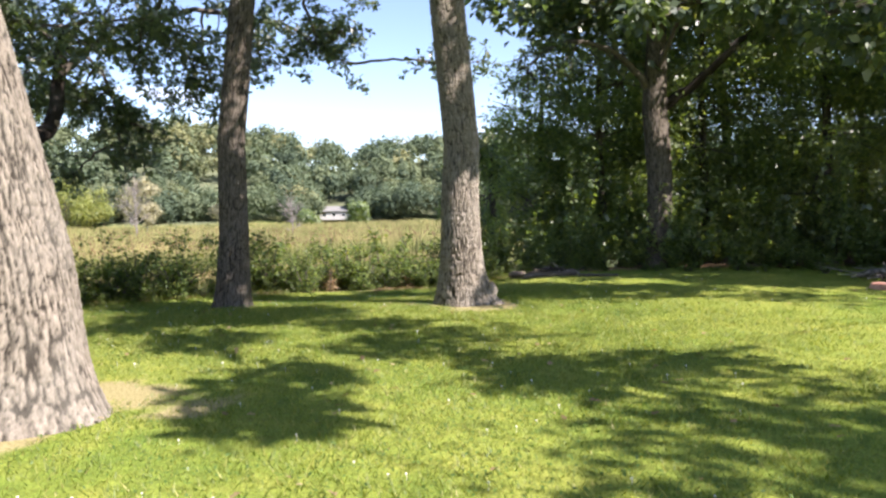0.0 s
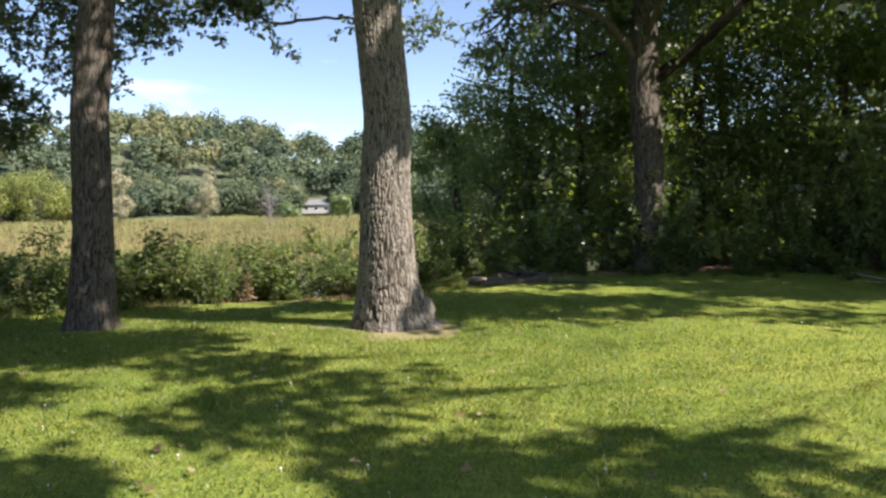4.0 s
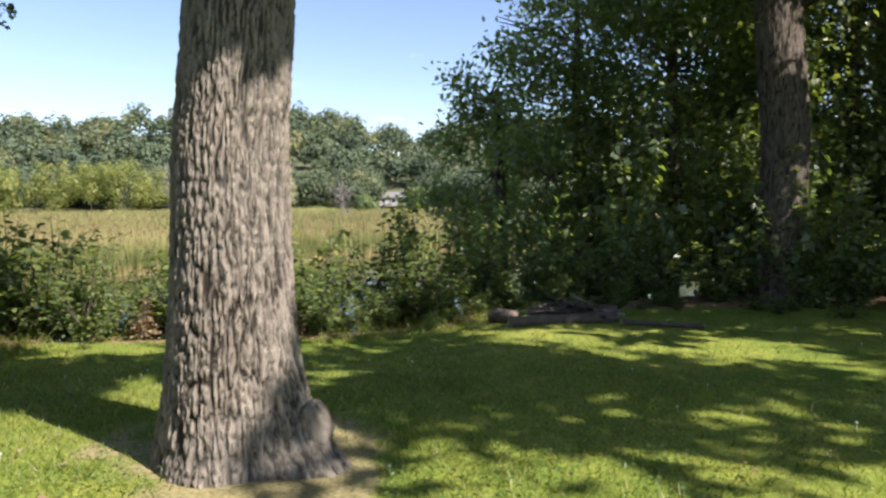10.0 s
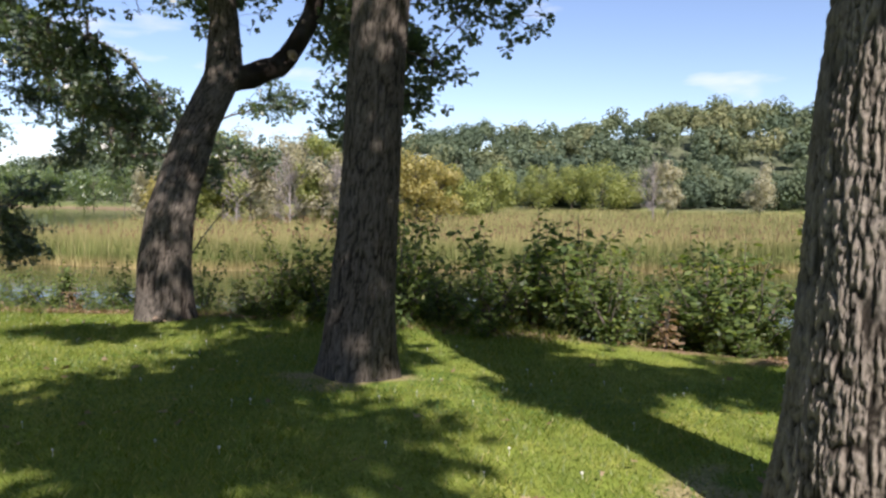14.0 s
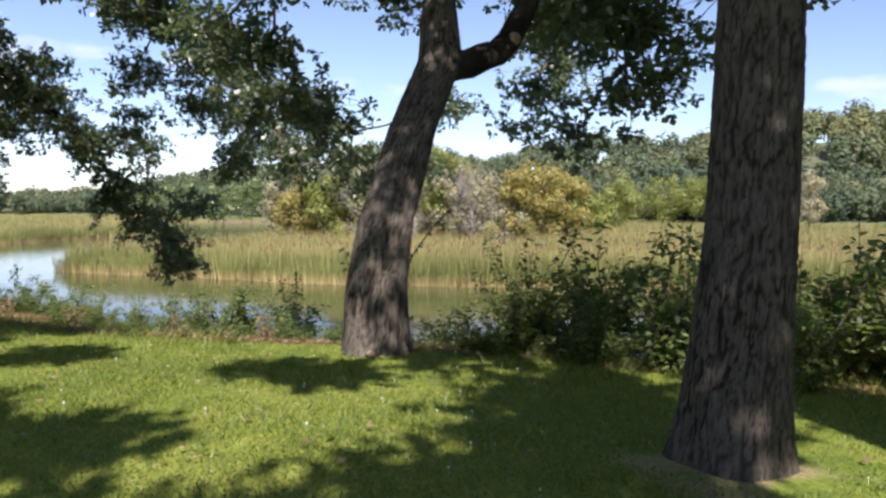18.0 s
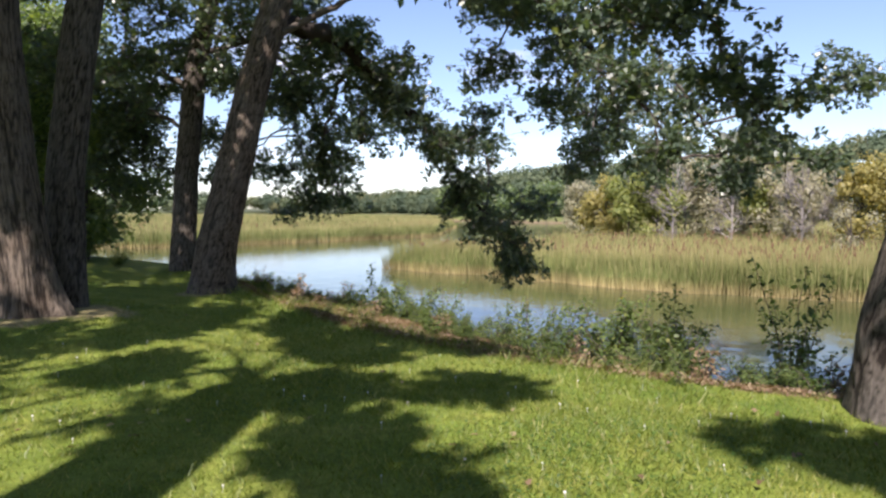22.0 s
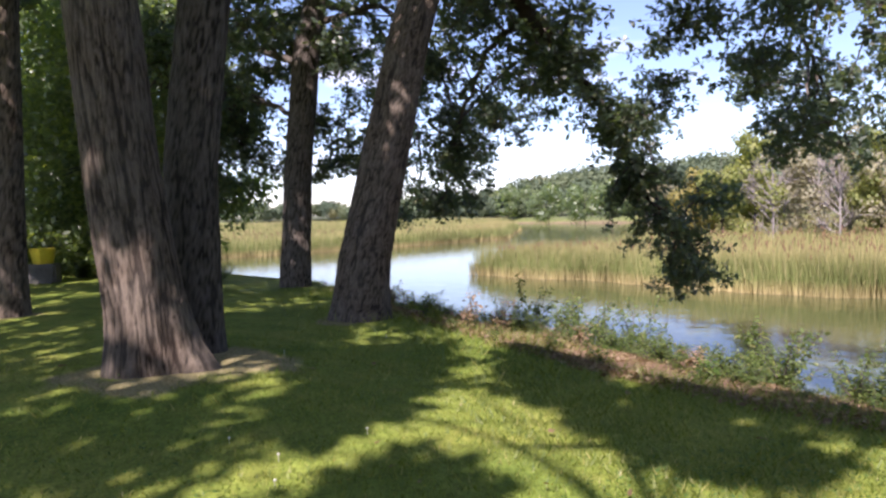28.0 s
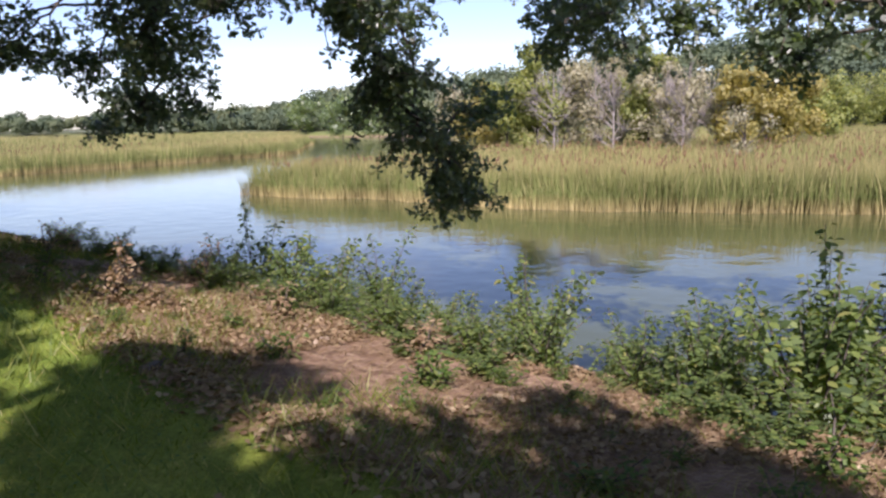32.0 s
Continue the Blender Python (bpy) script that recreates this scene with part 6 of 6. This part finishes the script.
CLOVER_FLOWER = plain("clover_flower", [(0.3, (0.5, 0.5, 0.42)), (0.7, (0.68, 0.68, 0.6))], 30, 0.8, 0.2)
x, y = lawn_points(560, 3.6)
patchy = value_noise(x * 0.6, y * 0.6, 62) > 0.35
puff = []
for px_, py_ in zip(x[patchy], y[patchy]):
    h, w = rng.uniform(0.03, 0.048), rng.uniform(0.005, 0.0085)
    puff.append(tube(np.array([(px_, py_, h - w), (px_, py_, h - 0.5 * w), (px_, py_, h + 0.5 * w), (px_, py_, h + w)]) + (0, 0, float(land(px_, py_))), [w * 0.3, w, w, w * 0.35], 6))
    puff.append(tube(np.array([(px_, py_, 0.0), (px_ + 0.004, py_, h * 0.5), (px_, py_, h)]) + (0, 0, float(land(px_, py_))), [0.0015, 0.0015, 0.001], 6))
v, f = join_arrays(puff)
tagged(new("clover_flowers", mesh_of("clover_flowers", v, f, CLOVER_FLOWER)), "small white clover flowers dotted over the lawn", "flowers", kind="stuff")

ye_of = lambda q: np.interp(q, EDGE[:, 0], EDGE[:, 1])
x = np.concatenate([rng.uniform(-24, 2, 44000), rng.uniform(-18.5, -9, 36000)])
f = np.concatenate([rng.uniform(-0.06, 0.75, 44000), rng.uniform(-0.04, 0.5, 36000)])
y = ye_of(x) + f * (np.interp(x, SHORE[:, 0], SHORE[:, 1]) - ye_of(x))
keep = value_noise(x * 0.9, y * 0.9, 71) > 0.36
x, y = x[keep], y[keep]
n = len(x)
way = unit(np.c_[rng.normal(size=(n, 2)), rng.normal(size=n) * 0.25])
v, f = leaf_arrays(np.c_[x, y, land(x, y) + rng.uniform(0.008, 0.04, n)], way, unit(rng.normal(size=(n, 3)) * 0.45 + (0, 0, 1)), rng.uniform(0.03, 0.065, n), DIAMOND)
tagged(new("leaf_litter", mesh_of("leaf_litter", v, f, BROWN_LEAF)), "dry brown and tan leaf litter covering the bank", "leaf litter", kind="stuff")
x = rng.uniform(-20, -6, 26000)
y = ye_of(x) + rng.uniform(-0.05, 0.45, len(x)) * (np.interp(x, SHORE[:, 0], SHORE[:, 1]) - ye_of(x))
keep = value_noise(x * 0.8, y * 0.8, 78) > 0.4
x, y = x[keep], y[keep]
n = len(x)
a = rng.normal(size=n) * 0.8 + 0.6
ln = rng.uniform(0.05, 0.22, n)
base = np.c_[x, y, land(x, y) + rng.uniform(0.005, 0.03, n)]
side = np.c_[-np.sin(a), np.cos(a), 0 * a] * 0.0035
tip = base + np.c_[np.cos(a) * ln, np.sin(a) * ln, rng.uniform(-0.01, 0.07, n)]
tagged(new("dry_stalks", mesh_of("dry_stalks", np.stack([base - side, base + side, tip], 1).reshape(-1, 3), np.arange(3 * n).reshape(-1, 3), BROWN_LEAF)), "dry straw-coloured stalks lying on the bank", "dry grass", kind="stuff")
x = rng.uniform(-24, 1.5, 24000)
y = ye_of(x) + rng.normal(size=len(x)) * 0.9 + 0.3
keep = value_noise(x * 1.1, y * 1.1, 75) > 0.42
x, y = x[keep], y[keep]
n = len(x)
a, b = rng.random(n) * 6.28, rng.random(n) * 6.28
h = rng.uniform(0.05, 0.2, n)
base = np.c_[x, y, land(x, y) - 0.01]
side = np.c_[np.cos(a), np.sin(a), 0 * a] * 0.005
tip = base + np.c_[np.cos(b) * h * 0.8, np.sin(b) * h * 0.8, h]
tagged(new("rough_grass", mesh_of("rough_grass", np.stack([base - side, base + side, tip], 1).reshape(-1, 3), np.arange(3 * n).reshape(-1, 3), GRASS_BLADE)), "longer uncut grass along the top of the bank", "grass", kind="stuff")

# ---- marks on the trunks ----
fungus = thing("bracket_fungus", (-7.86, 13.08, float(land(-7.86, 13.08))), "pale orange bracket fungus at the foot of the leaning oak", "fungus")
for k, (dx, dy, dz, s) in enumerate([(0, 0, 0.04, 0.06), (0.05, -0.02, 0.03, 0.045), (-0.04, 0.01, 0.06, 0.04)]):
    bm = bmesh.new()
    bmesh.ops.create_uvsphere(bm, u_segments=14, v_segments=8, radius=s, matrix=Matrix.Translation((dx, dy, dz)) @ Matrix.Diagonal((1, 0.8, 0.42, 1)))
    part("cap", bm, SCAR, fungus)
# near-black colour stands in for the shade inside the trunk's hollow
hollow_shade_mat = plain("painted_hollow_shade", [(0.3, (0.012, 0.01, 0.008)), (0.7, (0.035, 0.028, 0.022))], 9)
oaks = {tuple(round(c) for c in o.location[:2]): o for o in scene.objects if o.name.startswith("oak_tree")}


def knot(tree_ob, place, radius, squash, material, name, label):
    bm = bmesh.new()
    bmesh.ops.create_uvsphere(bm, u_segments=18, v_segments=12, radius=radius, matrix=Matrix.Translation(Vector(place) - tree_ob.location) @ Matrix.Diagonal((*squash, 1)))
    for v in bm.verts:
        v.co += Vector(noise.noise_vector(v.co * 14)) * radius * 0.18
    ob = part(name, bm, material, tree_ob, label)
    for p in ob.data.polygons:
        p.use_smooth = True
    return ob


knot(oaks[(-4, 13)], (-3.42, 12.72, 0.42), 0.06, (0.9, 0.9, 2.4), hollow_shade_mat, "hollow", "near-black lump painted as the shade inside a hollow")
knot(oaks[(-23, 8)], (-22.95, 8.45, 4.65), 0.13, (0.7, 1.0, 1.7), SCAR, "torn_wood", "pale torn wood")
knot(oaks[(-8, 13)], (-7.93, 15.25, 3.42), 0.085, (0.8, 1.1, 1.0), SCAR, "limb_scar", "pale healed limb scar")
knob = knot(oaks[(0, 12)], (0.73, 11.7, 0.2), 0.12, (1.0, 0.85, 1.3), BARK, "root_knob", "rounded knob of bark")
knob.data.attributes.new("plate", "FLOAT", "POINT").data.foreach_set("value", (0.25 + 0.6 * rng.random(len(knob.data.vertices))).astype(np.float32))
# leafy shoot that leans out from the foot of the leaning oak
oak = oaks[(-8, 13)]
q, r = resample(np.array([(-8.28, 13.8, 0.55), (-8.36, 14.08, 0.86), (-8.36, 14.4, 1.18), (-8.34, 14.62, 1.36)]) - np.array(oak.location), [0.011, 0.009, 0.006, 0.003], 0.05)
shoot = array_part("leaning_shoot", *tube(q, r, 5), BRANCH, oak, "thin leafy shoot leaning out of the trunk")
at_stem = q[rng.integers(2, len(q), 46)]
array_part("leaf_spray", *leaf_arrays(at_stem, rng.normal(size=(46, 3)) - (0, 0, 0.5), unit(rng.normal(size=(46, 3)) * 0.6 + (0, 0, 1)), rng.uniform(0.04, 0.075, 46), OVAL), OAK_LEAF, shoot)
